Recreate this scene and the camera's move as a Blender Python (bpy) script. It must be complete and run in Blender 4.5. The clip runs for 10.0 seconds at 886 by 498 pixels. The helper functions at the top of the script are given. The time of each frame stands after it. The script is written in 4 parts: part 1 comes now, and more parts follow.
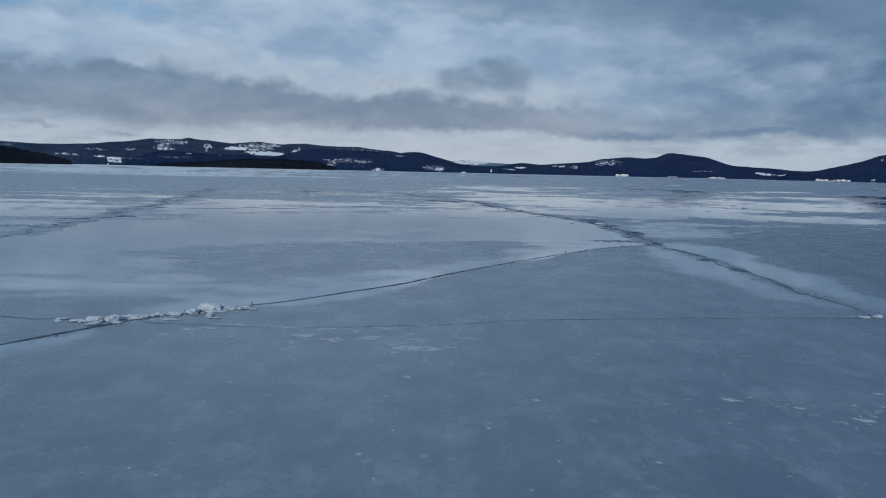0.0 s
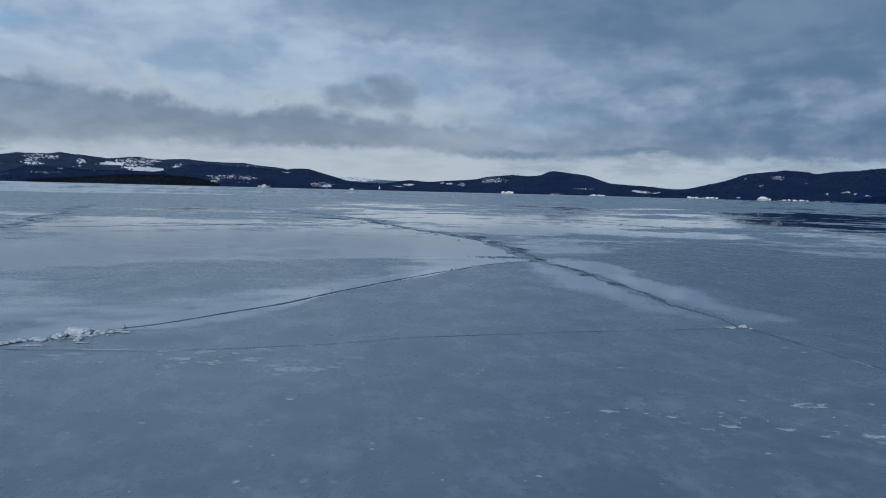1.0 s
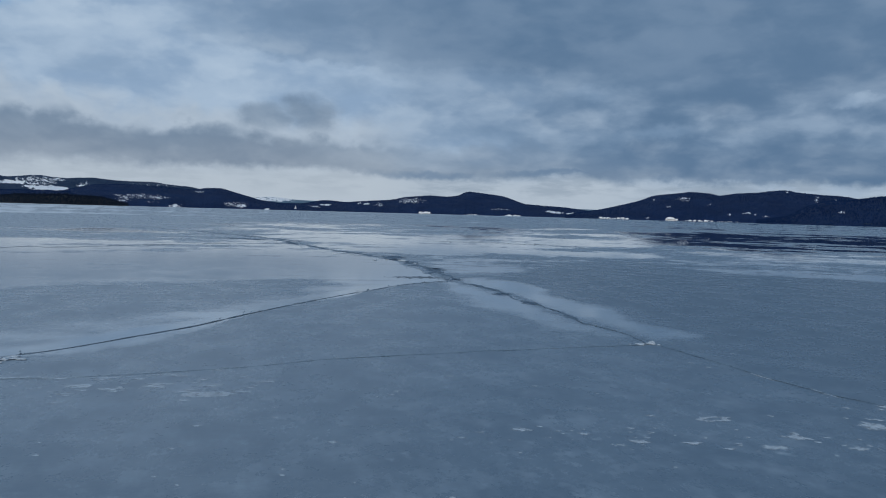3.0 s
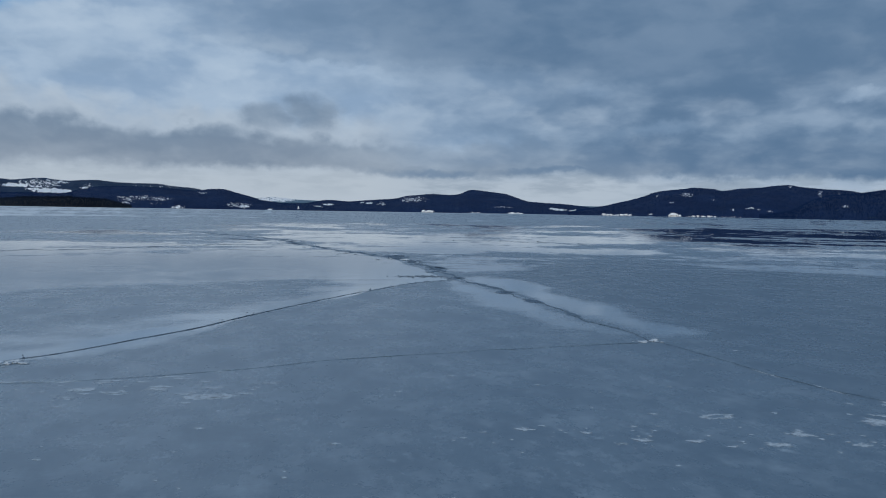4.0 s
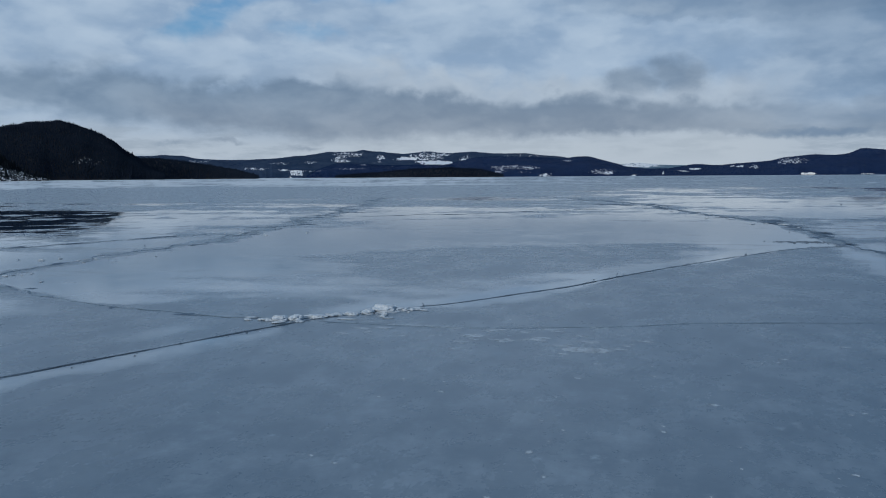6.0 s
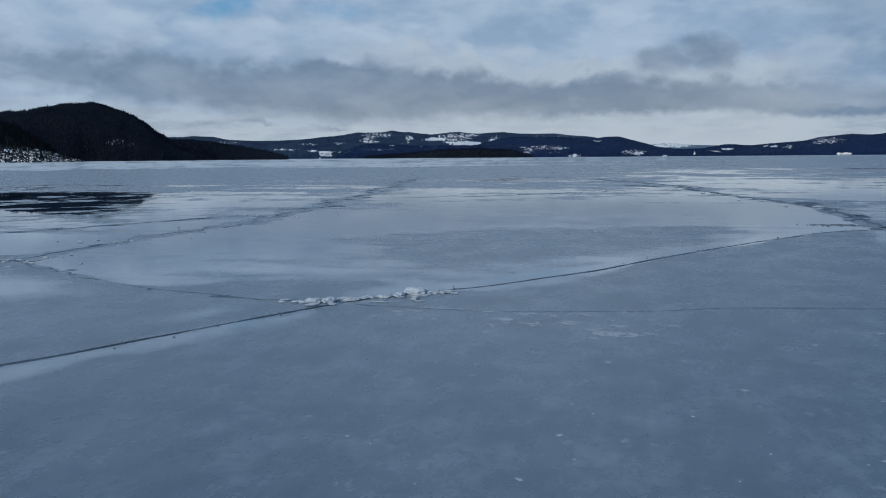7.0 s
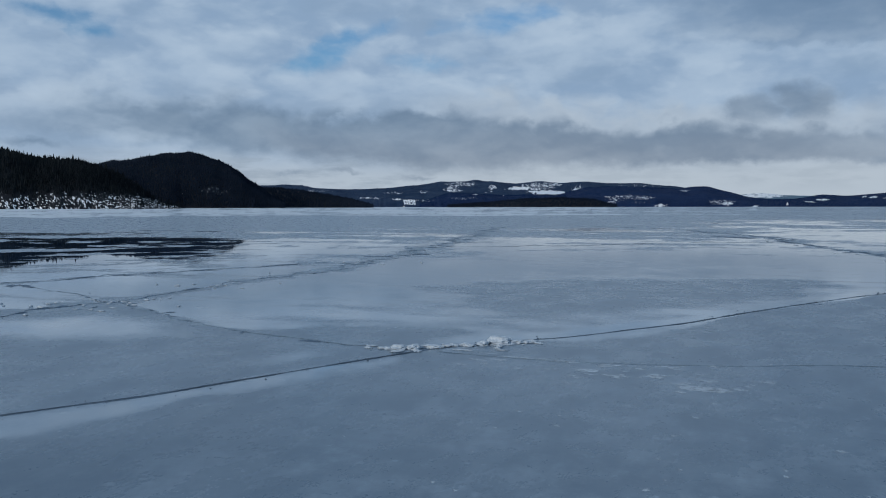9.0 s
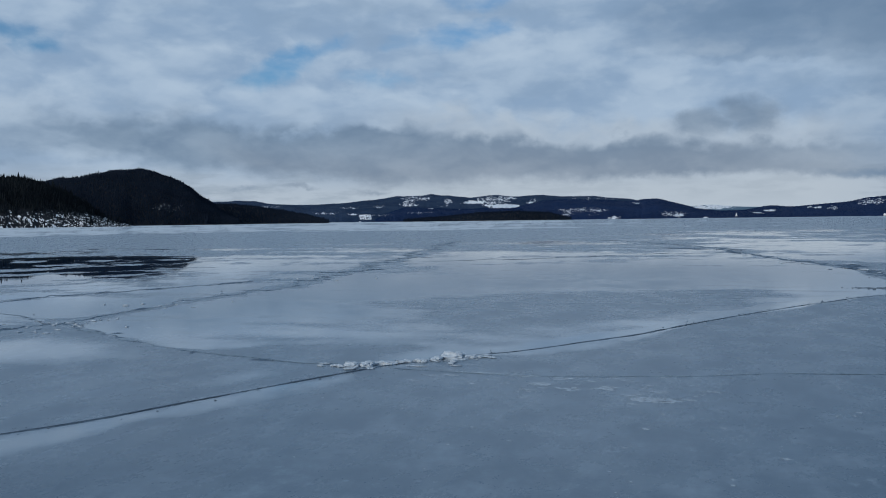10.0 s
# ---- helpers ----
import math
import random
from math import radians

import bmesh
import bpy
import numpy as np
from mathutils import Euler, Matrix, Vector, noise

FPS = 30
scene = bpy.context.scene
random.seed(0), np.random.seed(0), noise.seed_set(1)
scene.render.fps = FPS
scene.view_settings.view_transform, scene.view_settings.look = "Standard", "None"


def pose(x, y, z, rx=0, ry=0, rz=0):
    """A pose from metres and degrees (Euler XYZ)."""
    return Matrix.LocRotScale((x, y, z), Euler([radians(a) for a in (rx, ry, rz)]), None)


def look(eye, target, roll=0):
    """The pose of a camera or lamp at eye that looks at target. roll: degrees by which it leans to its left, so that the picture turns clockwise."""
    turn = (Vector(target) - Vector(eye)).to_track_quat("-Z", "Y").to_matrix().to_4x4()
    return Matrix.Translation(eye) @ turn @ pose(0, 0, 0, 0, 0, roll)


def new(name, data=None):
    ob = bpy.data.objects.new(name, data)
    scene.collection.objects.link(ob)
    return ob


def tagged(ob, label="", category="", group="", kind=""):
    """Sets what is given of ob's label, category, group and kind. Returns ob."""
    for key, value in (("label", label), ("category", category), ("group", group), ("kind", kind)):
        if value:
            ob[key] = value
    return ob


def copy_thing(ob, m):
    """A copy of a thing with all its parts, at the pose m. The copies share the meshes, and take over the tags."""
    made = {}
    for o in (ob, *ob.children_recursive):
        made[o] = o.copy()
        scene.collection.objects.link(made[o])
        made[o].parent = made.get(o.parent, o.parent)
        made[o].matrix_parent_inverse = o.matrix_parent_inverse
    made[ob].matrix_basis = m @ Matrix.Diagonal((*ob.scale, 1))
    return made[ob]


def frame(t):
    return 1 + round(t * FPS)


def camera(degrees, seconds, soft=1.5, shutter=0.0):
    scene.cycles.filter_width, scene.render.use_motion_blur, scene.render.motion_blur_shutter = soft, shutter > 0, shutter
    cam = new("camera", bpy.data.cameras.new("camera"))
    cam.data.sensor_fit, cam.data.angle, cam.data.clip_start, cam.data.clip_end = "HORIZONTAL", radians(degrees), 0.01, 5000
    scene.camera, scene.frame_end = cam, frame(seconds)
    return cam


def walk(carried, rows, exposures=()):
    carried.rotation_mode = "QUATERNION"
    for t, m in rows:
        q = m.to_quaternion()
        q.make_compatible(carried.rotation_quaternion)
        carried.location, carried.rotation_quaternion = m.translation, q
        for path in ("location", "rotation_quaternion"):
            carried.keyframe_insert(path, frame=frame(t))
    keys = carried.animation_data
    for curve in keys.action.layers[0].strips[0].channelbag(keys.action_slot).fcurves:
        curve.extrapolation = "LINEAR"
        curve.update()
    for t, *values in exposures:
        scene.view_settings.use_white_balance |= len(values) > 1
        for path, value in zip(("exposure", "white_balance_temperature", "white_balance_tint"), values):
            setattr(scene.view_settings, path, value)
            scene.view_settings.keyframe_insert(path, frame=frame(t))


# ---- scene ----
cam = camera(57.90, 10.0, soft=1.0)
PATH = [
    (0, pose(0.002, 0.002, 1.706, 84.503, -1.283, -0.001)),
    (0.5, pose(0.032, 0.022, 1.712, 85.017, -1.284, -3.889)),
    (1, pose(0.051, 0.029, 1.714, 85.895, -1.456, -7.960)),
    (1.5, pose(0.061, 0.032, 1.716, 86.688, -1.824, -11.237)),
    (2, pose(0.079, 0.042, 1.715, 87.207, -1.952, -13.462)),
    (2.5, pose(0.082, 0.046, 1.713, 87.449, -1.846, -14.097)),
    (2.7, pose(0.085, 0.048, 1.711, 87.505, -1.800, -13.984)),
    (3.8, pose(0.110, 0.058, 1.718, 87.412, -0.855, -13.771)),
    (4, pose(0.116, 0.059, 1.724, 87.372, -0.916, -13.654)),
    (4.5, pose(0.117, 0.081, 1.713, 87.227, -0.734, -10.311)),
    (5, pose(0.053, 0.081, 1.697, 86.884, -1.009, -3.346)),
    (5.2, pose(0.044, 0.059, 1.687, 86.625, -0.743, 1.622)),
    (5.3, pose(0.040, 0.049, 1.681, 86.475, -0.617, 4.313)),
    (5.5, pose(0.032, 0.030, 1.662, 85.797, -0.011, 8.656)),
    (6, pose(0.001, 0.010, 1.651, 84.838, 0.352, 11.877)),
    (6.2, pose(-0.001, -0.009, 1.667, 84.290, 0.385, 12.715)),
    (7.3, pose(-0.013, -0.112, 1.701, 83.397, 0.353, 14.704)),
    (7.5, pose(-0.016, -0.134, 1.707, 83.402, 0.268, 15.693)),
    (8, pose(-0.021, -0.168, 1.712, 83.740, 0.006, 17.694)),
    (8.5, pose(-0.021, -0.182, 1.714, 85.733, -0.103, 19.069)),
    (9, pose(-0.006, -0.207, 1.716, 86.970, 0.064, 19.811)),
    (9.5, pose(-0.000, -0.195, 1.717, 87.427, 0.748, 20.094)),
    (10, pose(0.041, -0.181, 1.729, 87.977, 0.698, 16.673)),
]
walk(cam, PATH)

# ---- world: broken winter cloud over a lake ----
SUN_EL, SUN_AZ = 20.0, 205.0

world = bpy.data.worlds.new("world")
scene.world = world
world.use_nodes = True
WT = world.node_tree


class Nodes:
    """Short names for wiring a node tree."""

    def __init__(self, tree):
        self.tree = tree

    def put(self, sock, value):
        if isinstance(value, bpy.types.NodeSocket):
            self.tree.links.new(value, sock)
        else:
            sock.default_value = value

    def add(self, kind, ins=None, **props):
        n = self.tree.nodes.new(kind)
        for k, v in props.items():
            setattr(n, k, v)
        for k, v in (ins or {}).items():
            self.put(n.inputs[k], v)
        return n

    def m(self, op, a, b=0.0, clamp=False):
        n = self.add("ShaderNodeMath", {0: a, 1: b}, operation=op, use_clamp=clamp)
        return n.outputs[0]

    def v(self, op, a, b=(0, 0, 0)):
        n = self.add("ShaderNodeVectorMath", {0: a, 1: b}, operation=op)
        return n.outputs["Value" if op in ("LENGTH", "DOT_PRODUCT") else "Vector"]

    def noise(self, vec, scale, detail=4.0, rough=0.55, out="Fac", distort=0.0):
        n = self.add("ShaderNodeTexNoise", {"Vector": vec, "Scale": scale, "Detail": detail, "Roughness": rough, "Distortion": distort})
        return n.outputs[out]

    def ramp(self, x, lo, hi, a=0.0, b=1.0):
        n = self.add("ShaderNodeMapRange", {"Value": x, "From Min": lo, "From Max": hi, "To Min": a, "To Max": b}, interpolation_type="SMOOTHSTEP")
        return n.outputs["Result"]

    def mix(self, f, a, b):
        n = self.add("ShaderNodeMix", data_type="RGBA")
        for i, val in ((0, f), (6, a), (7, b)):
            self.put(n.inputs[i], val if isinstance(val, bpy.types.NodeSocket) or i == 0 else (*val, 1))
        return n.outputs[2]

    def scale(self, col, f):
        n = self.add("ShaderNodeVectorMath", {0: col, "Scale": f}, operation="SCALE")
        return n.outputs["Vector"]


W = Nodes(WT)
way = W.add("ShaderNodeTexCoord").outputs["Generated"]
xyz = W.add("ShaderNodeSeparateXYZ", {0: way})
bearing = W.m("MULTIPLY", W.m("ARCTAN2", xyz.outputs[0], xyz.outputs[1]), 57.2958)
height = W.m("SUBTRACT", W.m("MULTIPLY", W.m("ARCSINE", xyz.outputs[2]), 57.2958), 0.11)


def profile(x, points):
    """A smooth line through (x, value) points."""
    lo, hi = points[0][0], points[-1][0]
    low, high = min(p[1] for p in points), max(p[1] for p in points)
    n = W.add("ShaderNodeValToRGB", {0: W.m("DIVIDE", W.m("SUBTRACT", x, lo), hi - lo, True)})
    stops = n.color_ramp
    stops.interpolation = "EASE"
    while len(stops.elements) < len(points):
        stops.elements.new(0.5)
    for e, (at_x, value) in zip(stops.elements, points):
        e.position = (at_x - lo) / (hi - lo)
    for e, (at_x, value) in zip(stops.elements, points):
        k = (value - low) / (high - low)
        e.color = (k, k, k, 1)
    return W.m("ADD", W.m("MULTIPLY", W.m("ADD", n.outputs[0], 0.0), high - low), low)


def centred(f):
    return W.v("SUBTRACT", f, (0.5, 0.5, 0.5))


def most(masks):
    out = masks[0]
    for k in masks[1:]:
        out = W.m("MAXIMUM", out, k)
    return out


def weak(mask, f):
    return W.m("MULTIPLY", mask, f)


# drifting of the cloud edges, coarse and fine, in degrees
swirl = centred(W.noise(W.v("MULTIPLY", way, (1, 1, 1.7)), 11.0, 4, 0.55, "Color"))
billow = centred(W.noise(W.v("MULTIPLY", way, (1, 1, 1.3)), 38.0, 8, 0.62, "Color"))
plan = W.add("ShaderNodeCombineXYZ", {0: bearing, 1: height, 2: 0.0}).outputs[0]
plan = W.v("ADD", plan, W.v("MULTIPLY", swirl, (4.6, 1.7, 0)))
plan = W.v("ADD", plan, W.v("MULTIPLY", billow, (1.9, 1.1, 0)))
calm = W.v("SUBTRACT", plan, W.v("MULTIPLY", swirl, (4.6, 1.7, 0)))
at = W.add("ShaderNodeSeparateXYZ", {0: plan})
along, up = at.outputs[0], at.outputs[1]

# heaped, cauliflower-like relief: round heads of two sizes
heap_at = W.v("ADD", W.v("MULTIPLY", way, (1, 1, 1.25)), W.v("ADD", W.v("MULTIPLY", swirl, (0.08, 0.08, 0.05)), W.v("MULTIPLY", billow, (0.03, 0.03, 0.02))))
heads = [W.add("ShaderNodeTexVoronoi", {"Vector": heap_at, "Scale": k, "Smoothness": 0.55}, feature="SMOOTH_F1").outputs["Distance"] for k in (19.0, 44.0)]
puffy = W.m("SUBTRACT", 0.50, W.m("ADD", W.m("MULTIPLY", heads[0], 0.62), W.m("MULTIPLY", heads[1], 0.38)))


def density(shift, squash, scale, detail=6, rough=0.47):
    return W.noise(W.v("ADD", W.v("MULTIPLY", way, (1, 1, squash)), W.v("ADD", W.v("MULTIPLY", swirl, (0.05, 0.05, 0.03)), shift)), scale, detail, rough)


# light from above and behind the clouds catches the upper side of each swelling
lower, upper = density((0, 0, 0), 2.1, 7.5), density((0.012, 0, 0.034), 2.1, 7.5)
relief = W.m("ADD", W.m("MULTIPLY", W.m("SUBTRACT", lower, upper), 2.0), W.m("MULTIPLY", W.m("SUBTRACT", density((0.3, 0, 0), 1.6, 24.0), density((0.3, 0, 0.012), 1.6, 24.0)), 0.55))
mottle = W.m("ADD", W.m("MULTIPLY", lower, 0.62), W.m("MULTIPLY", density((0.7, 0.1, 0), 2.4, 21.0), 0.38))


def blob(cx, cy, rx, ry, inner=0.45, outer=1.25, heaped=0.0, slant=0.0, base=plan):
    """A soft cloud mass, centred at a bearing and a height in degrees; slant: rise per degree along."""
    d = W.v("SUBTRACT", base, (cx, cy, 0))
    if slant:
        d = W.v("SUBTRACT", d, W.v("MULTIPLY", W.add("ShaderNodeCombineXYZ", {1: W.m("SUBTRACT", along, cx)}).outputs[0], (0, slant, 0)))
    d = W.v("LENGTH", W.v("MULTIPLY", d, (1 / rx, 1 / ry, 0)))
    if heaped:
        d = W.m("SUBTRACT", d, W.m("MULTIPLY", puffy, heaped))
    return W.ramp(d, inner, outer, 1.0, 0.0)


sky = W.add("ShaderNodeTexSky", sky_type="NISHITA", sun_disc=False, sun_elevation=radians(SUN_EL), sun_rotation=radians(SUN_AZ))
blue = W.v("MULTIPLY", sky.outputs[0], (0.046, 0.078, 0.106))
# high white deck, greyer and duller overhead, with blue rents
white_cloud = W.mix(W.ramp(mottle, 0.38, 0.62), (0.256, 0.368, 0.522), (0.372, 0.482, 0.618))
white_cloud = W.mix(W.ramp(relief, 0.0, 0.45, 0.0, 0.7), white_cloud, (0.445, 0.552, 0.675))
white_cloud = W.mix(W.ramp(relief, 0.0, -0.45, 0.0, 0.5), white_cloud, (0.235, 0.338, 0.475))
white_cloud = W.mix(W.m("MULTIPLY", W.ramp(height, 13.5, 23.0), W.ramp(bearing, -32.0, -8.0, 1.0, 0.12)), white_cloud, (0.205, 0.300, 0.425))
rents = most([blob(-27.6, 10.8, 4.6, 1.15, 0.15, 1.2, 1.2, 0.42), weak(blob(-20.6, 10.0, 3.4, 0.7, 0.0, 1.15, 1.2), 0.62), weak(blob(-15.6, 12.8, 4.6, 1.0, 0.1, 1.2, 1.2, 0.1), 0.85),
              blob(-44.6, 11.7, 4.2, 0.9, 0.15, 1.2, 1.2, -0.2), weak(blob(-13.4, 15.2, 4.4, 0.8, 0.1, 1.15, 1.2), 0.75), weak(blob(-40, 17.5, 7.0, 1.4, 0.1, 1.15, 1.2), 0.6), blob(-70, 22, 16, 5), blob(150, 30, 30, 12)])
deck = W.mix(W.m("MULTIPLY", rents, W.ramp(mottle, 0.62, 0.42, 0.35, 0.95)), white_cloud, blue)
# pale strip above the hills, streaked with thin scud
deck = W.mix(W.m("MULTIPLY", W.ramp(height, 1.6, 4.4, 0.85, 0.0), W.ramp(bearing, 24.0, 36.0, 1.0, 0.55)), deck, (0.448, 0.512, 0.580))
scud = W.ramp(W.noise(W.v("MULTIPLY", way, (1, 1, 5.0)), 15.0, 6, 0.58), 0.42, 0.64, 0.0, 0.6)
scud = W.m("MULTIPLY", scud, W.m("MULTIPLY", W.ramp(height, 0.6, 1.7), W.ramp(height, 2.9, 4.2, 1.0, 0.0)))
deck = W.mix(scud, deck, (0.262, 0.330, 0.412))
# cream light on the deck just over the bank's heads
crown = profile(bearing, ((-62, 6.4), (-47.9, 6.7), (-42.3, 7.2), (-38.7, 6.9), (-35, 7.1), (-29.3, 6.3), (-23, 6.7), (-19, 6.75), (-16, 6.5), (-13, 6.1), (-9, 5.75), (-5, 5.65), (-1.8, 5.45), (1, 4.9), (6, 5.1), (14, 5.0)))
foot = profile(bearing, ((-62, 5.2), (-44, 4.7), (-38.8, 4.1), (-33, 3.6), (-27, 3.2), (-18, 2.42), (-9, 2.52), (-1, 2.9), (4, 2.65), (14, 2.6)))
over = W.m("SUBTRACT", W.m("ADD", crown, W.m("MULTIPLY", puffy, 1.9)), up)
glow = W.m("MULTIPLY", W.ramp(over, -1.9, -0.1), W.ramp(bearing, -26.0, -14.0, 0.1, 0.55))
glow = W.m("MULTIPLY", glow, W.ramp(bearing, 8.0, 14.0, 1.0, 0.0))
deck = W.mix(glow, deck, (0.470, 0.530, 0.590))
# long grey bank: heaped top, soft foot, thinner and torn at its west end; small tufts below it
bank = W.m("MULTIPLY", W.ramp(over, W.ramp(bearing, -38.0, -18.0, -0.7, -0.35), W.ramp(bearing, -38.0, -18.0, 1.1, 0.85)), W.ramp(W.m("SUBTRACT", up, foot), W.ramp(bearing, -20.0, 0.0, -0.7, -0.3), W.ramp(bearing, -20.0, 0.0, 0.7, 0.4)))
bank = W.m("MULTIPLY", bank, W.m("MULTIPLY", W.ramp(bearing, -50.0, -38.0, 0.25, 1.0), W.ramp(bearing, 0.0, 14.0, 1.0, 0.55)))
bank = W.m("MULTIPLY", bank, W.m("SUBTRACT", 1.0, W.m("MULTIPLY", W.ramp(mottle, 0.46, 0.66), W.ramp(bearing, -44.0, -30.0, 0.6, 0.08))))
puff = W.m("MULTIPLY", most([blob(1.7, 6.2, 2.4, 1.05, 0.45, 1.3, 0.9, base=calm), blob(4.1, 6.5, 2.5, 1.3, 0.45, 1.3, 0.9, base=calm)]), W.ramp(up, 4.9, 6.2, 0.4, 0.92))
tufts = weak(most([blob(-46.6, 4.1, 2.4, 0.35, 0.0), blob(-34.6, 2.0, 1.5, 0.28, 0.0), blob(-30.2, 2.25, 1.5, 0.24, 0.0), blob(-27.2, 2.25, 1.4, 0.22, 0.0), blob(-22, 2.0, 1.8, 0.25, 0.0)]), 0.7)
bank = most([bank, puff, tufts])
bank_blue = W.mix(W.ramp(relief, -0.32, 0.36), (0.150, 0.226, 0.330), (0.228, 0.312, 0.418))
bank_grey = W.mix(W.ramp(relief, -0.32, 0.36), (0.190, 0.250, 0.334), (0.275, 0.334, 0.414))
tone = W.m("MULTIPLY", W.ramp(W.m("ADD", up, W.m("MULTIPLY", mottle, 2.0)), 3.6, 7.4), W.ramp(bearing, -30.0, -12.0, 1.0, 0.72))
tone = W.m("MAXIMUM", tone, W.ramp(bearing, -26.0, -36.0))
deck = W.mix(weak(bank, 0.94), deck, W.mix(tone, bank_grey, bank_blue))
# heavy blue-grey sheet: its ragged west rim by height, lighter rifts and darker low bars in it
rim = profile(up, ((2.0, 16.0), (3.4, 11.0), (5.0, 8.6), (6.0, 8.9), (7.0, 8.6), (8.0, 10.0), (9.0, 10.6), (9.6, 8.6), (10.0, 5.2), (10.4, 1.2), (11.0, -2.2), (12.0, -4.2), (13.6, -5.4), (17.0, -3.0), (24.0, 12.0)))
east = W.m("SUBTRACT", along, W.m("SUBTRACT", rim, W.m("MULTIPLY", puffy, 3.0)))
sheet = W.m("MULTIPLY", W.ramp(east, -1.6, W.ramp(height, 5.0, 11.0, 2.0, 3.6)), W.ramp(up, 2.1, 2.8))
sheet = W.m("MULTIPLY", sheet, W.m("MULTIPLY", W.ramp(bearing, 100.0, 140.0, 1.0, 0.0), W.ramp(height, 32.0, 54.0, 1.0, 0.0)))
sheet = W.m("MULTIPLY", sheet, W.ramp(W.m("ADD", east, W.m("MULTIPLY", height, 0.35)), 4.0, 24.0, 0.38, 1.0))
thin = W.m("MULTIPLY", W.ramp(mottle, 0.40, 0.68), W.ramp(height, 7.0, 10.0, 0.5, 0.05))
thin = W.m("MAXIMUM", thin, most([weak(blob(41.2, 7.7, 2.6, 0.55, 0.0, 1.2), 0.72), weak(blob(24.6, 8.4, 3.6, 0.65, 0.0, 1.25), 0.5), weak(blob(29.0, 5.8, 5.0, 0.6, 0.0, 1.25), 0.42), weak(blob(16.5, 4.7, 5.5, 0.9, 0.0, 1.25), 0.52), weak(blob(18.5, 7.2, 1.5, 0.9, 0.0, 1.25), 0.35)]))
sheet = W.m("MULTIPLY", sheet, W.m("SUBTRACT", 1.0, thin))
sheet = W.m("MAXIMUM", sheet, most([weak(blob(21.5, 2.95, 8.0, 0.5, 0.1, 1.15), 0.85), weak(blob(36, 2.9, 10, 0.7, 0.2, 1.15), 0.85), weak(blob(13.0, 2.85, 4.5, 0.42, 0.1, 1.15), 0.72), weak(blob(75, 9, 30, 12), 0.9)]))
sheet_tone = W.mix(W.ramp(W.m("ADD", mottle, W.ramp(bearing, 26.0, 2.0, 0.0, 0.12)), 0.34, 0.66), (0.100, 0.178, 0.292), (0.140, 0.222, 0.340))
sheet_tone = W.mix(W.m("MULTIPLY", W.ramp(relief, 0.0, 0.4, 0.0, 0.5), W.ramp(height, 7.0, 12.0, 1.0, 0.3)), sheet_tone, (0.205, 0.285, 0.398))
deck = W.mix(weak(sheet, 0.96), deck, sheet_tone)
deck = W.v("MULTIPLY", deck, (0.985, 1.0, 1.015))
WT.links.new(deck, WT.nodes["Background"].inputs[0])
WT.nodes["Background"].inputs[1].default_value = 1.0

sun = new("sun", bpy.data.lights.new("sun", "SUN"))
sun.data.energy, sun.data.angle, sun.data.color = 1.55, radians(12), (1.0, 0.93, 0.84)
a, e = radians(SUN_AZ), radians(SUN_EL)
sun.matrix_world = look((math.sin(a) * math.cos(e) * 50, math.cos(a) * math.cos(e) * 50, 50 * math.sin(e)), (0, 0, 0))


# ---- materials ----
def material(name):
    mat = bpy.data.materials.new(name)
    mat.use_nodes = True
    n = Nodes(mat.node_tree)
    return mat, n, mat.node_tree.nodes["Principled BSDF"]


def attr(n, name):
    return n.add("ShaderNodeAttribute", attribute_name=name).outputs["Fac"]


def place(n):
    return n.add("ShaderNodeTexCoord").outputs["Object"]


def bump(n, bsdf, h, strength, dist):
    n.put(bsdf.inputs["Normal"], n.add("ShaderNodeBump", {"Height": h, "Strength": strength, "Distance": dist}).outputs[0])


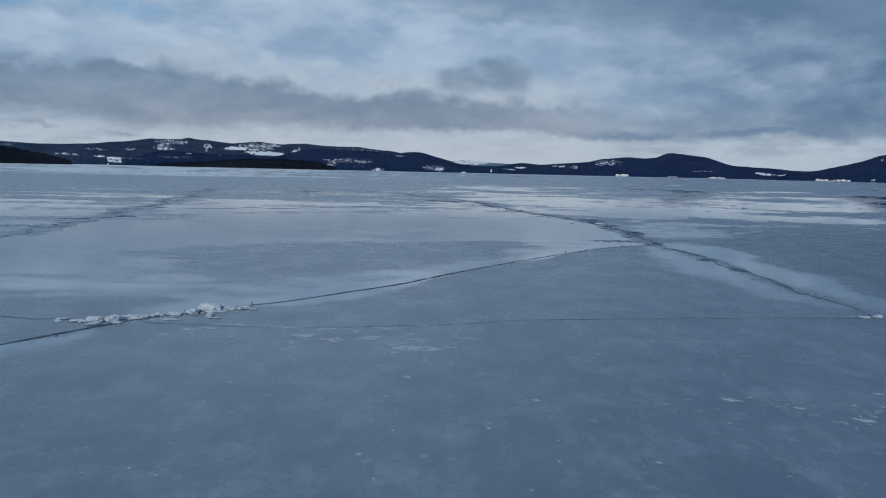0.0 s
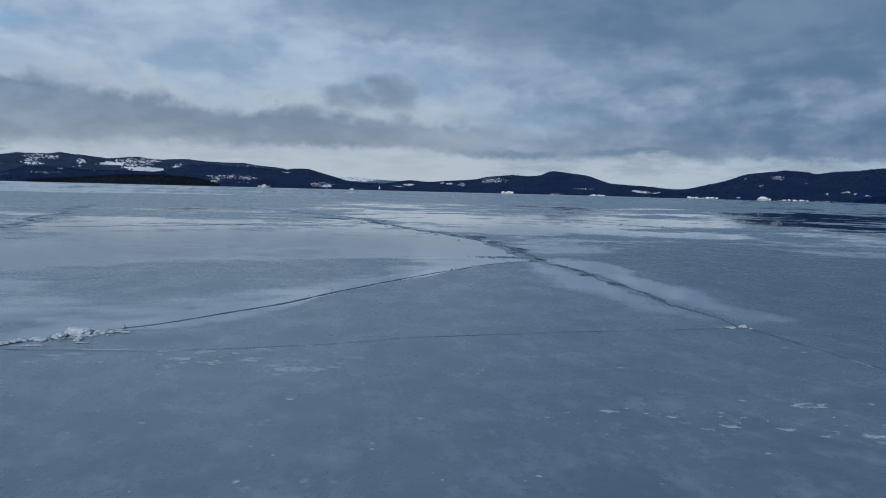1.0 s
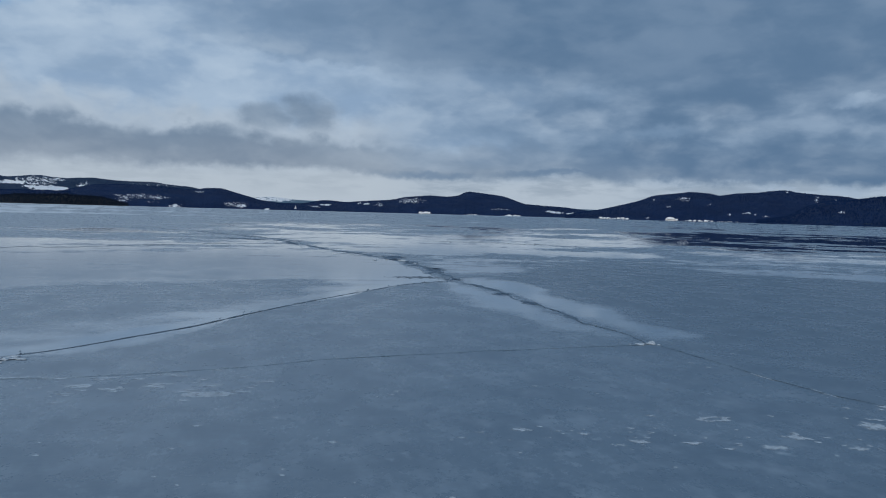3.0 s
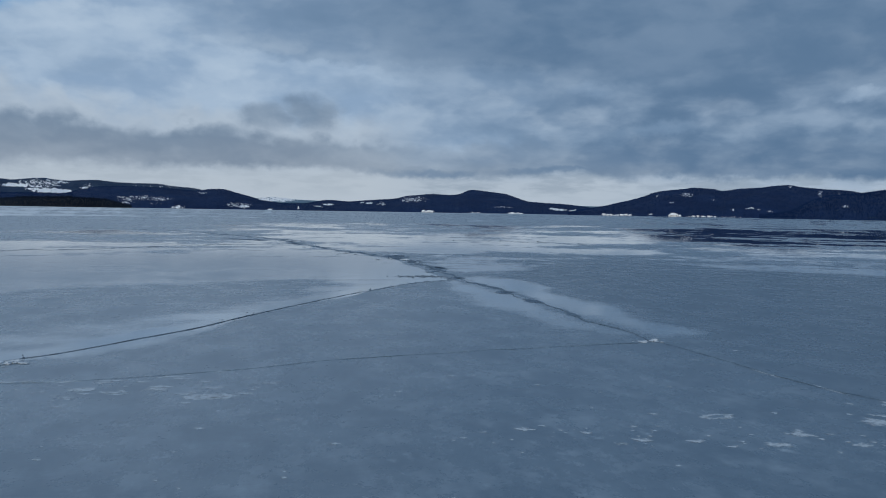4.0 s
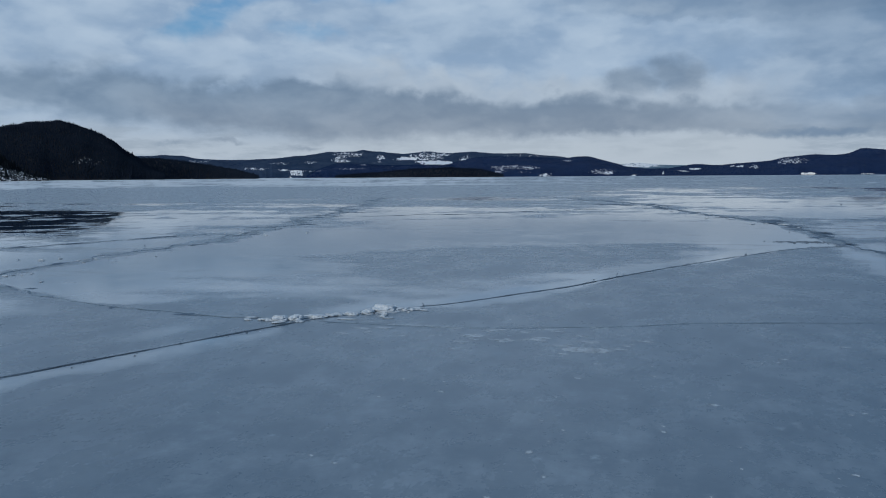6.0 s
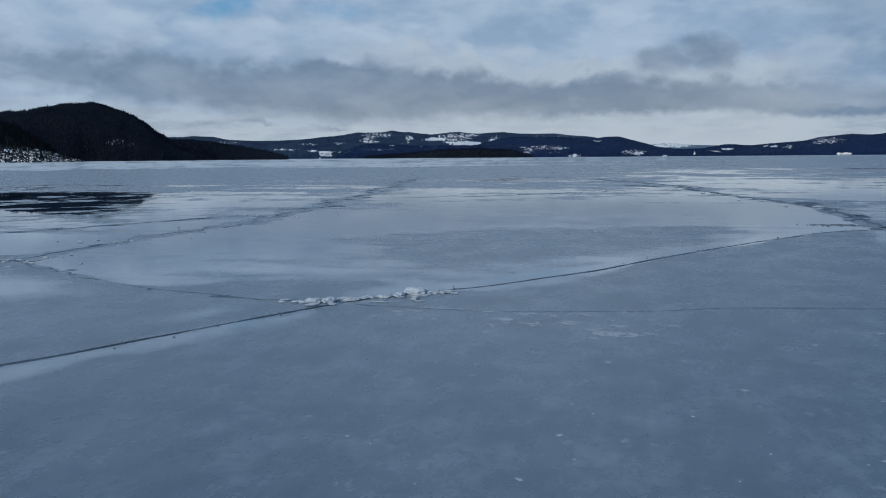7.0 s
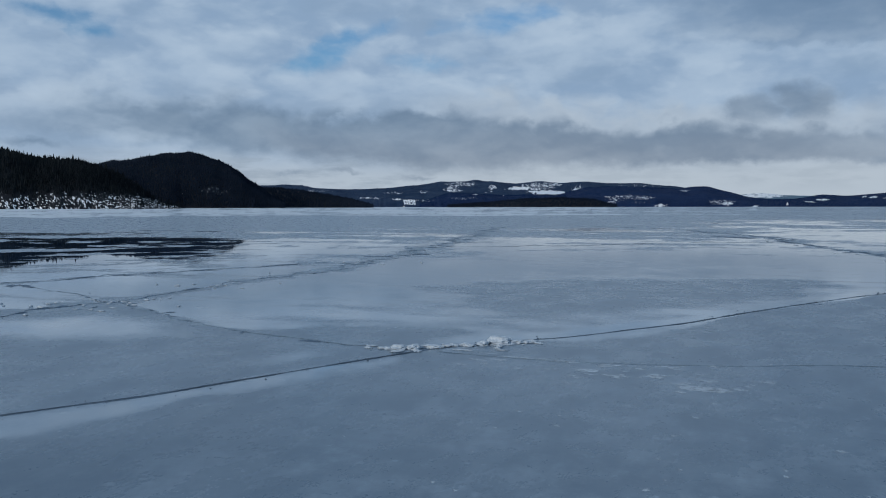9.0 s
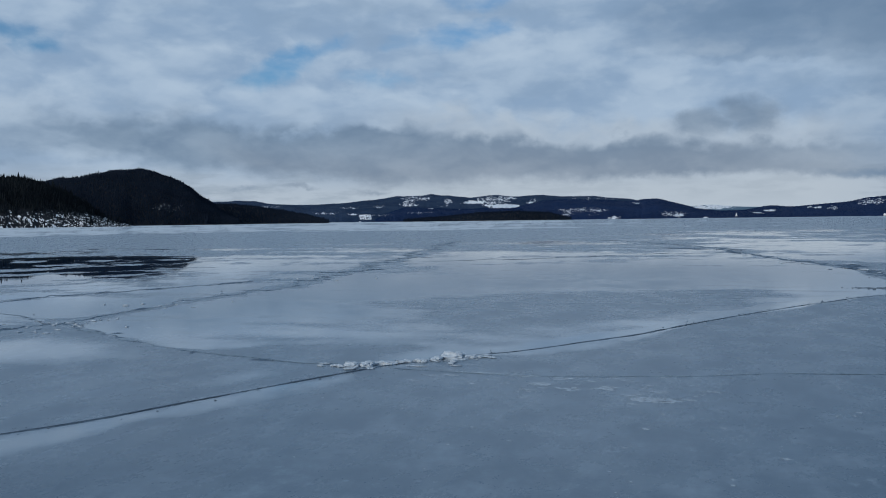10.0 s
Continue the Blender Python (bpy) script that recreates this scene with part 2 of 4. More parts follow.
def ice_material():
    mat, n, b = material("lake_ice")
    p = place(n)
    ragged = n.m("SUBTRACT", n.noise(n.v("MULTIPLY", p, (0.7, 1.2, 1)), 1.3, 8, 0.62), 0.5)
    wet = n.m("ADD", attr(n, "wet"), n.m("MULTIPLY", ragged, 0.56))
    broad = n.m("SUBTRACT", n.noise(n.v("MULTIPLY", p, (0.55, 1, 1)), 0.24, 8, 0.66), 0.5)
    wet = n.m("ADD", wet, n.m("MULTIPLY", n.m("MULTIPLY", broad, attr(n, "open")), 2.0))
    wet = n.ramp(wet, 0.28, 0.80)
    snow = n.m("ADD", attr(n, "snow"), n.m("MULTIPLY", n.m("SUBTRACT", n.noise(n.v("MULTIPLY", p, (0.5, 1, 1)), 0.30, 10, 0.82), 0.5), 1.7))
    snow = n.m("ADD", snow, n.m("MULTIPLY", n.m("SUBTRACT", n.noise(n.v("MULTIPLY", p, (0.45, 1, 1)), 0.055, 9, 0.74), 0.5), 2.2))
    snow = n.m("MULTIPLY", n.ramp(snow, 0.34, 0.78), n.m("SUBTRACT", 1.0, n.m("MULTIPLY", attr(n, "hill_dark"), 0.9)))
    cloudy = n.noise(n.v("MULTIPLY", p, (1.15, 0.75, 1)), 1.2, 9, 0.72)
    grain = n.noise(n.v("MULTIPLY", p, (0.75, 1.1, 1)), 10.0, 8, 0.72)
    fleck = n.ramp(n.noise(n.v("MULTIPLY", p, (1.1, 0.8, 1)), 4.2, 8, 0.72), 0.57, 0.70)
    where = n.ramp(n.noise(p, 0.8, 4, 0.6), 0.42, 0.64)
    rime = n.m("ADD", n.m("MULTIPLY", n.m("MULTIPLY", fleck, where), 1.0), n.ramp(n.noise(n.v("MULTIPLY", p, (1.15, 0.7, 1)), 2.2, 9, 0.76), 0.46, 0.72, 0.0, 0.5), True)
    col = n.mix(n.ramp(cloudy, 0.36, 0.64), (0.104, 0.160, 0.220), (0.140, 0.202, 0.264))
    col = n.mix(rime, col, (0.36, 0.45, 0.53))
    col = n.mix(n.ramp(grain, 0.45, 0.68, 0.0, 0.3), col, (0.08, 0.125, 0.175))
    # base colour darkened by place, lens falloff at the near south-west included
    col = n.mix(n.m("MULTIPLY", attr(n, "deep"), n.m("SUBTRACT", 1.0, n.m("MULTIPLY", rime, 0.6))), col, (0.055, 0.100, 0.150))
    # wet films: part of the sky's sheen is put into a paler base colour
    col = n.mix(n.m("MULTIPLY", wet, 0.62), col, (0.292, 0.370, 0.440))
    # mirror-smooth ice: the hills' dark reflection is also put into its base colour
    col = n.mix(n.m("MULTIPLY", attr(n, "hill_dark"), wet), col, (0.012, 0.034, 0.072))
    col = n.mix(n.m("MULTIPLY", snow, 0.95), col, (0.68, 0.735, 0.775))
    n.put(b.inputs["Base Color"], col)
    dry = n.m("ADD", n.ramp(cloudy, 0.3, 0.7, 0.31, 0.23), n.m("MULTIPLY", rime, 0.25))
    rough = n.m("ADD", n.m("MULTIPLY", dry, n.m("SUBTRACT", 1.0, wet)), n.m("MULTIPLY", wet, n.ramp(cloudy, 0.35, 0.65, 0.025, 0.08)))
    rough = n.m("MULTIPLY", rough, n.m("SUBTRACT", 1.0, n.m("MULTIPLY", n.m("MULTIPLY", attr(n, "hill_dark"), wet), 0.86)))
    rough = n.m("ADD", rough, n.m("MULTIPLY", snow, 0.4), True)
    n.put(b.inputs["Roughness"], rough)
    b.inputs["IOR"].default_value = 1.45
    relief = n.m("ADD", n.m("MULTIPLY", n.noise(p, 3.0, 5, 0.6), 0.6), n.m("MULTIPLY", grain, 0.4))
    keep = n.m("SUBTRACT", 1.0, n.m("MULTIPLY", wet, 0.98))
    n.put(b.inputs["Normal"], n.add("ShaderNodeBump", {"Height": relief, "Strength": n.m("MULTIPLY", keep, 0.10), "Distance": 0.012}).outputs[0])
    return mat


def rough_ice_material(name, dark, light, scale, rough, strength=0.6, shine=0.5, lacy=0.0):
    mat, n, b = material(name)
    p = place(n)
    f = n.m("ADD", n.m("MULTIPLY", n.noise(p, scale, 6, 0.65), 0.7), n.m("MULTIPLY", n.noise(p, scale * 6, 4, 0.6), 0.3))
    n.put(b.inputs["Base Color"], n.mix(n.ramp(f, 0.36, 0.64), dark, light))
    n.put(b.inputs["Roughness"], n.ramp(f, 0.3, 0.7, rough, min(1.0, rough + 0.25)))
    b.inputs["IOR"].default_value = 1.31
    b.inputs["Specular IOR Level"].default_value = shine
    bump(n, b, f, strength, 0.02)
    if lacy:
        # the crust thins out in a lace of holes towards its rim
        lace = n.m("MULTIPLY", n.m("SUBTRACT", n.noise(n.v("MULTIPLY", p, (1.1, 0.8, 1)), 16.0, 8, 0.72), 0.5), 2.4)
        n.put(b.inputs["Alpha"], n.ramp(n.m("ADD", attr(n, "cover"), lace), 0.25, 0.9, 0.0, lacy))
    return mat


def slope_material(name, floor, floor2, rock):
    """Forest floor, rock and the snow that lies in clearings."""
    mat, n, b = material(name)
    p = place(n)
    f = n.noise(p, 0.008, 8, 0.7)
    col = n.mix(n.ramp(f, 0.35, 0.65), floor, floor2)
    col = n.mix(n.ramp(n.noise(p, 0.05, 6, 0.7), 0.58, 0.7, 0, 0.6), col, rock)
    snow = n.ramp(n.m("ADD", attr(n, "snow"), n.m("ADD", n.m("MULTIPLY", n.m("SUBTRACT", n.noise(p, 0.07, 6, 0.75), 0.5), 0.9), n.m("MULTIPLY", n.m("SUBTRACT", n.noise(p, 0.3, 4, 0.7), 0.5), 1.1))), 0.36, 0.62)
    n.put(b.inputs["Base Color"], n.mix(snow, col, (0.84, 0.86, 0.88)))
    b.inputs["Roughness"].default_value = 0.95
    b.inputs["Specular IOR Level"].default_value = 0.15
    return mat


def tree_material(name, dark, light):
    mat, n, b = material(name)
    rnd = n.add("ShaderNodeNewGeometry").outputs["Random Per Island"]
    f = n.m("ADD", n.m("MULTIPLY", rnd, 0.35), n.ramp(n.noise(place(n), 0.006, 7, 0.62), 0.34, 0.68, 0.0, 0.7))
    n.put(b.inputs["Base Color"], n.mix(n.ramp(f, 0.1, 1.0), dark, light))
    b.inputs["Roughness"].default_value = 0.9
    b.inputs["Specular IOR Level"].default_value = 0.1
    return mat


ICE = ice_material()
RUBBLE = rough_ice_material("white_broken_ice", (0.42, 0.50, 0.57), (0.66, 0.72, 0.77), 9.0, 0.5)
LIP = rough_ice_material("grey_crack_lip", (0.075, 0.125, 0.18), (0.19, 0.265, 0.34), 7.0, 0.45, 0.6, 0.4)
SLUSH = rough_ice_material("dark_refrozen_slush", (0.03, 0.05, 0.075), (0.10, 0.14, 0.185), 4.0, 0.45, 0.5, 0.2)
DULL = rough_ice_material("dull_healed_seam", (0.115, 0.175, 0.24), (0.20, 0.275, 0.35), 3.0, 0.35, 0.3, 0.5)
HAIR = rough_ice_material("healed_hairline", (0.10, 0.155, 0.215), (0.17, 0.24, 0.31), 3.0, 0.5, 0.3, 0.3)
GRIT = rough_ice_material("dark_ice_grit", (0.05, 0.075, 0.105), (0.17, 0.22, 0.28), 8.0, 0.35)
FROST = rough_ice_material("frost_crust", (0.42, 0.51, 0.59), (0.66, 0.735, 0.79), 22.0, 0.5, 0.4, lacy=0.82)
SLUSH_BAND = rough_ice_material("grey_slush_band", (0.08, 0.125, 0.175), (0.165, 0.225, 0.29), 12.0, 0.5, 0.8, 0.2)
SLUSH_CRUST = rough_ice_material("thin_slush_crust", (0.075, 0.125, 0.185), (0.15, 0.215, 0.29), 6.0, 0.5, 0.5, 0.2, lacy=0.85)
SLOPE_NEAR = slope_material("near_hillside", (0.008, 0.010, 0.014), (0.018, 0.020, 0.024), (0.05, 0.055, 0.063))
# aerial haze put into the colours: farther hillsides are bluer and paler
SLOPE_FAR_HAZED = slope_material("far_hazed_hillside", (0.0036, 0.0165, 0.060), (0.0072, 0.0255, 0.082), (0.045, 0.07, 0.09))
SLOPE_UPLAND_HAZED = slope_material("upland_hazed_hillside", (0.009, 0.027, 0.064), (0.025, 0.048, 0.094), (0.065, 0.095, 0.125))
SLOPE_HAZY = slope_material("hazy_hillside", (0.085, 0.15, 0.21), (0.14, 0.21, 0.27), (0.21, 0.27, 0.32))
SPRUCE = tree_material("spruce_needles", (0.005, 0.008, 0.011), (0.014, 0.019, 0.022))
# spruce farther off: the same haze mixed into the needle colours
SPRUCE_MID_HAZED = tree_material("mid_hazed_spruce", (0.0055, 0.011, 0.022), (0.013, 0.021, 0.036))
SPRUCE_UPLAND_HAZED = tree_material("upland_hazed_spruce", (0.0078, 0.029, 0.080), (0.0150, 0.041, 0.104))
SPRUCE_FAR_HAZED = tree_material("far_hazed_spruce", (0.0036, 0.0165, 0.060), (0.0072, 0.0255, 0.084))


# ---- helpers for form ----
def fbm(x, y, octaves=5, seed=0.0, gain=0.5):
    """Value noise over arrays, about -1 to 1."""
    def cell(i, j, k):
        s = np.sin(i * 127.1 + j * 311.7 + (k + seed) * 74.7) * 43758.5453
        return s - np.floor(s)
    x, y = np.asarray(x, float), np.asarray(y, float)
    out, amp, tot = np.zeros(np.broadcast(x, y).shape), 1.0, 0.0
    for k in range(octaves):
        i, j = np.floor(x), np.floor(y)
        u, w = x - i, y - j
        u, w = u * u * (3 - 2 * u), w * w * (3 - 2 * w)
        n0 = cell(i, j, k) * (1 - u) + cell(i + 1, j, k) * u
        n1 = cell(i, j + 1, k) * (1 - u) + cell(i + 1, j + 1, k) * u
        out += amp * (2 * (n0 * (1 - w) + n1 * w) - 1)
        tot += amp
        amp *= gain
        x, y = x * 2.03 + 11.3, y * 2.03 + 5.7
    return out / tot


def step(x, lo, hi):
    t = np.clip((x - lo) / (hi - lo), 0, 1)
    return t * t * (3 - 2 * t)


def mesh_of(name, verts, faces, mats, smooth=False):
    me = bpy.data.meshes.new(name)
    verts = np.asarray(verts, dtype=np.float32)
    faces = np.asarray(faces, dtype=np.int32)
    k = faces.shape[1]
    me.vertices.add(len(verts))
    me.vertices.foreach_set("co", verts.ravel())
    me.loops.add(faces.size)
    me.loops.foreach_set("vertex_index", faces.ravel())
    me.polygons.add(len(faces))
    me.polygons.foreach_set("loop_start", np.arange(0, faces.size, k, dtype=np.int32))
    me.update(calc_edges=True)
    me.polygons.foreach_set("use_smooth", np.full(len(faces), smooth))
    for m in (mats if isinstance(mats, (list, tuple)) else [mats]):
        me.materials.append(m)
    me.validate()
    return me


def float_attr(me, name, values):
    me.attributes.new(name, "FLOAT", "POINT").data.foreach_set("value", np.asarray(values, dtype=np.float32).ravel())


def grid_faces(rows, cols, wrap=False):
    i = np.arange(rows - 1)[:, None] * cols
    j = np.arange(cols if wrap else cols - 1)[None, :]
    k = (j + 1) % cols
    return np.stack([i + j, i + k, i + cols + k, i + cols + j], -1).reshape(-1, 4)


def part(name, me, parent, label=""):
    o = new(name, me)
    o.parent = parent
    return tagged(o, label) if label else o


def polar(az, d):
    return d * math.sin(radians(az)), d * math.cos(radians(az))


# ---- the ice: cracks, wet films and frosted lenses in plan ----
CRACK_MAIN = [(-8.69, 0.20), (-7.06, 2.32), (-5.64, 4.69), (-5.01, 5.62), (-4.62, 6.37), (-4.14, 7.32), (-3.72, 8.13), (-3.34, 8.78), (-2.83, 9.39), (-2.35, 9.86), (-1.99, 10.19), (-1.43, 10.94), (-0.59, 12.07), (0.20, 13.45), (1.35, 15.31), (2.75, 17.34), (4.04, 19.01), (5.32, 19.91)]
CRACK_RIDGE = [(5.57, 10.03), (5.50, 12.02), (5.57, 13.94), (5.59, 17.67), (5.48, 20.17), (5.60, 24.16), (5.46, 28.19), (4.67, 32.25), (2.93, 39.60), (1.79, 47.97), (-0.21, 53.00), (-4.28, 62.08), (-12.98, 71.41)]
CRACK_FAINT = [(5.57, 9.98), (5.67, 8.70), (5.71, 7.79), (5.78, 6.97), (6.02, 6.26), (6.56, 4.85), (7.27, 3.03)]
CRACK_THIN = [(-3.23, 8.64), (-2.46, 8.52), (-1.42, 8.54), (0.04, 8.87), (0.94, 9.22), (2.26, 9.49), (3.64, 9.70), (5.47, 9.93)]
CRACK_WEST = [(-11.36, 5.07), (-10.73, 9.04), (-11.01, 10.17), (-10.79, 11.20), (-10.60, 11.91), (-10.50, 13.35), (-10.45, 14.59), (-10.53, 16.98), (-10.44, 17.50), (-10.25, 19.89), (-11.08, 25.90), (-11.54, 28.35), (-13.87, 42.66), (-18.29, 64.55)]
CRACK_BRANCH = [(-10.48, 11.40), (-9.68, 10.82), (-8.43, 10.15), (-7.32, 9.58), (-6.72, 9.30), (-4.90, 8.80), (-3.94, 8.70)]
CRACK_OUTER = [(-16.55, 9.71), (-15.34, 13.09), (-14.96, 15.37), (-14.04, 16.81), (-13.03, 18.98), (-11.51, 21.90)]
CRACK_SPUR = [(-14.93, 13.19), (-13.69, 12.73), (-11.93, 12.08), (-11.10, 11.51)]
CRACK_EAST = [(11.4, 48.5), (13.9, 47.6), (16.0, 46.1), (18.3, 45.0), (18.9, 41.4)]
CRACK_FAR = [(-12.47, 32.21), (-7.28, 34.31), (-3.13, 38.62), (2.51, 41.35)]

FILM_SOUTH = [(-7.06, 2.42), (-5.55, 4.74), (-4.97, 5.67), (-4.09, 7.32), (-3.59, 8.18), (-3.52, 7.85), (-3.85, 7.1), (-4.32, 6.15), (-4.62, 5.4), (-4.85, 4.75), (-5.2, 4.1), (-5.8, 3.1), (-6.4, 2.2)]
FILM_STRIP = [(-2.23, 9.86), (-1.32, 10.99), (-0.61, 12.01), (-0.10, 12.79), (-0.51, 11.55), (-1.16, 10.48), (-1.77, 9.81)]
FILM_WEST = [(-10.77, 8.33), (-9.45, 9.90), (-8.12, 9.54), (-6.87, 8.57), (-7.60, 8.23), (-8.77, 7.70), (-9.94, 7.30)]
FILM_MID = [(-5.10, 7.33), (-4.85, 8.29), (-4.35, 7.98), (-4.65, 7.17)]
FILM_RIDGE_EAST = [(5.53, 20.48), (6.66, 21.22), (7.15, 17.78), (6.63, 16.63), (6.77, 14.15), (6.35, 11.88), (6.95, 10.60), (5.54, 10.08)]
FILM_RIDGE_WEST = [(5.53, 19.96), (5.01, 19.22), (4.27, 14.55), (4.37, 13.62), (4.51, 11.67), (5.17, 10.54), (5.52, 10.18)]
FILM_EAST = [(14.48, 26.37), (18.75, 25.38), (22.78, 21.22), (20.64, 19.19), (17.95, 21.14)]
FILM_JUNCTION = [(5.7, 21.6), (6.1, 25.2), (6.5, 29.0), (10.6, 32.3), (15.0, 30.4), (11.8, 27.2), (9.0, 24.4), (7.0, 21.9)]
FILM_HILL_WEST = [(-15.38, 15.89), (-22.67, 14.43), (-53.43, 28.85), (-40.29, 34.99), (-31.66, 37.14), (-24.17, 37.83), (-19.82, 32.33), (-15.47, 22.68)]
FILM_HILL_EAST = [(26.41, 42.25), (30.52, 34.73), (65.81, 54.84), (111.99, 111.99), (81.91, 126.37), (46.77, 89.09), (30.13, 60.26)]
FILM_FAR = [(-1.06, 53.0), (6.26, 37.55), (7.24, 28.95), (21.18, 44.0), (33.0, 55.0), (24.0, 62.0), (10.0, 63.0)]
LENS = [(-6.83, 15.49), (-6.33, 17.67), (-4.50, 18.70), (-2.05, 19.74), (0.10, 20.26), (1.84, 20.47), (2.9, 19.0), (1.45, 15.9), (0.05, 14.12), (-1.32, 12.37), (-2.64, 11.45), (-3.65, 11.87), (-4.77, 13.00), (-6.00, 14.35)]
LENS_BLOCK = [(-2.78, 9.71), (-3.34, 10.33), (-4.36, 10.59), (-5.37, 10.23), (-6.28, 9.63), (-6.79, 8.81), (-6.27, 7.48), (-4.95, 7.48), (-3.84, 8.29), (-3.24, 9.00)]


def inside_by(px, py, poly):
    """Signed distance to a closed outline, positive inside."""
    d = np.full(px.shape, 1e9)
    c = np.zeros(px.shape, bool)
    for (ax, ay), (bx, by) in zip(poly, poly[1:] + poly[:1]):
        ex, ey = bx - ax, by - ay
        t = np.clip(((px - ax) * ex + (py - ay) * ey) / (ex * ex + ey * ey), 0, 1)
        d = np.minimum(d, np.hypot(px - ax - t * ex, py - ay - t * ey))
        if ay != by:
            c ^= ((ay > py) != (by > py)) & (px < ex * (py - ay) / (by - ay) + ax)
    return np.where(c, d, -d)


def line_dist(px, py, line):
    d = np.full(px.shape, 1e9)
    for (ax, ay), (bx, by) in zip(line, line[1:]):
        ex, ey = bx - ax, by - ay
        t = np.clip(((px - ax) * ex + (py - ay) * ey) / (ex * ex + ey * ey), 0, 1)
        d = np.minimum(d, np.hypot(px - ax - t * ex, py - ay - t * ey))
    return d


def build_ice():
    cols = np.concatenate([np.arange(-56, 50, 0.13), np.arange(50, 304, 4.0)])
    depr = np.concatenate([np.arange(640, 160, -3.0), np.arange(160, 4, -1.3), np.array([3.4, 2.8, 2.2, 1.7, 1.2, 0.85, 0.5])]) / 1418.0
    dist = np.concatenate([[0.002, 0.35, 1.2, 2.4, 3.2], 1.7 / depr])
    dist = np.unique(np.round(dist, 3))
    az, rr = np.meshgrid(np.radians(cols), dist)
    x, y = rr * np.sin(az), rr * np.cos(az)
    # ragged outlines
    k = np.clip(rr / 25, 0.35, 4)
    wx = x + 0.7 * k * fbm(x / (1.6 * k), y / (1.6 * k), 6, 3, 0.62)
    wy = y + 0.6 * k * fbm(x / (1.6 * k), y / (1.6 * k), 6, 9, 0.62)
    streak = fbm(x / 9.0, y / 5.0, 5, 21)
    wet = np.full(x.shape, 0.12) + 0.16 * fbm(x / 2.5, y / 1.6, 4, 5)
    # open plain beyond the near plates: films and frost in streaks
    far = step(rr, 22, 34)
    thin = fbm(x / 4.5, y / 1.5, 5, 61, 0.6) + 0.5 * fbm(x / 1.6, y / 0.4, 4, 65, 0.6)
    distant = step(rr, 16, 32)
    thin = thin * (1 - distant) + distant * 1.25 * (fbm(np.degrees(az) / 4.5, 2411 / rr / 3.2, 5, 67, 0.72) + 0.35 * fbm(np.degrees(az) / 0.8, 2411 / rr / 2.6, 3, 68, 0.6))
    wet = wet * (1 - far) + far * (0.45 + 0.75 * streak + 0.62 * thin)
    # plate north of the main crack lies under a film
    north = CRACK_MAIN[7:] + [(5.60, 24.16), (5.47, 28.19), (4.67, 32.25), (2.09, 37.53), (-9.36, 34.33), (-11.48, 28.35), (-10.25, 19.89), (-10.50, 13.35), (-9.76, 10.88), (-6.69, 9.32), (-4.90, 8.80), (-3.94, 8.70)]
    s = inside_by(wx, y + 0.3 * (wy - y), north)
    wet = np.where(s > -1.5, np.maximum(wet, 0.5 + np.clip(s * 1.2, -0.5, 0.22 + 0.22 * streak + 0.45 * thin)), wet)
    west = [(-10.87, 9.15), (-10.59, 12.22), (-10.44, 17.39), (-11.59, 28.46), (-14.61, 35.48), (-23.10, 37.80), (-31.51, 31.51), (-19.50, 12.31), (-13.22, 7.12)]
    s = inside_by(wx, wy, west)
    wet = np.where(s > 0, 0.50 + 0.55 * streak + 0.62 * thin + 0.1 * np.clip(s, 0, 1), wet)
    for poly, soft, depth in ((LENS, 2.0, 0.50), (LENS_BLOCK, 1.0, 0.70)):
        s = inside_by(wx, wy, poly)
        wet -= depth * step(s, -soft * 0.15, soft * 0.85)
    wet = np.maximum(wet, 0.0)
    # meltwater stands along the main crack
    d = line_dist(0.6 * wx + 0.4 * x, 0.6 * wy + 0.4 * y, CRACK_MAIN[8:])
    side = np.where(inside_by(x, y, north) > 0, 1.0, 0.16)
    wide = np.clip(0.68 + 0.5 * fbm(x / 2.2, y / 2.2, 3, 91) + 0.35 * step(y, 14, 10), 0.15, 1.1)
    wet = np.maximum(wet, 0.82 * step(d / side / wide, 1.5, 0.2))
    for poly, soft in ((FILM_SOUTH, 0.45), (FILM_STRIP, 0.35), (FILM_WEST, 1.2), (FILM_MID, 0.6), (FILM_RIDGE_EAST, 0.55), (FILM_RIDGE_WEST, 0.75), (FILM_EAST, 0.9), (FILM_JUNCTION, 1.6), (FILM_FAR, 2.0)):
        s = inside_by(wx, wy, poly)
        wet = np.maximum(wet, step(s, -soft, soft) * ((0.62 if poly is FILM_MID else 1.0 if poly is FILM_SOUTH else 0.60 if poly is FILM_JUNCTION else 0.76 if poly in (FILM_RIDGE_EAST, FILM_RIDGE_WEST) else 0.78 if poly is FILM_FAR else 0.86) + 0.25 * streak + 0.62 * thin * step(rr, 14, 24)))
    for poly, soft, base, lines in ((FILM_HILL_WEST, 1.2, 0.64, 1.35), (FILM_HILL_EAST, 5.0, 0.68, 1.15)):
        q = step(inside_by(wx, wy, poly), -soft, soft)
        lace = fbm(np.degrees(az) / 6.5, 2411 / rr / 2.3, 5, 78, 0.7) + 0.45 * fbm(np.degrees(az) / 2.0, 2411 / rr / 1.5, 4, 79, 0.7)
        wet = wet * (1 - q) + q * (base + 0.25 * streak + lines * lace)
    # where the base colour is darkened to carry the hills' reflection
    hill_dark = np.maximum(step(inside_by(wx, wy, FILM_HILL_WEST), -0.5, 3), 0.95 * step(inside_by(wx, wy, FILM_HILL_EAST), -2, 6))
    # slushy shoulders of the cracks stay dull
    dull = np.clip(0.55 + 1.9 * fbm(x / 1.5, y / 0.6, 5, 95, 0.65), 0.03, 2.2)
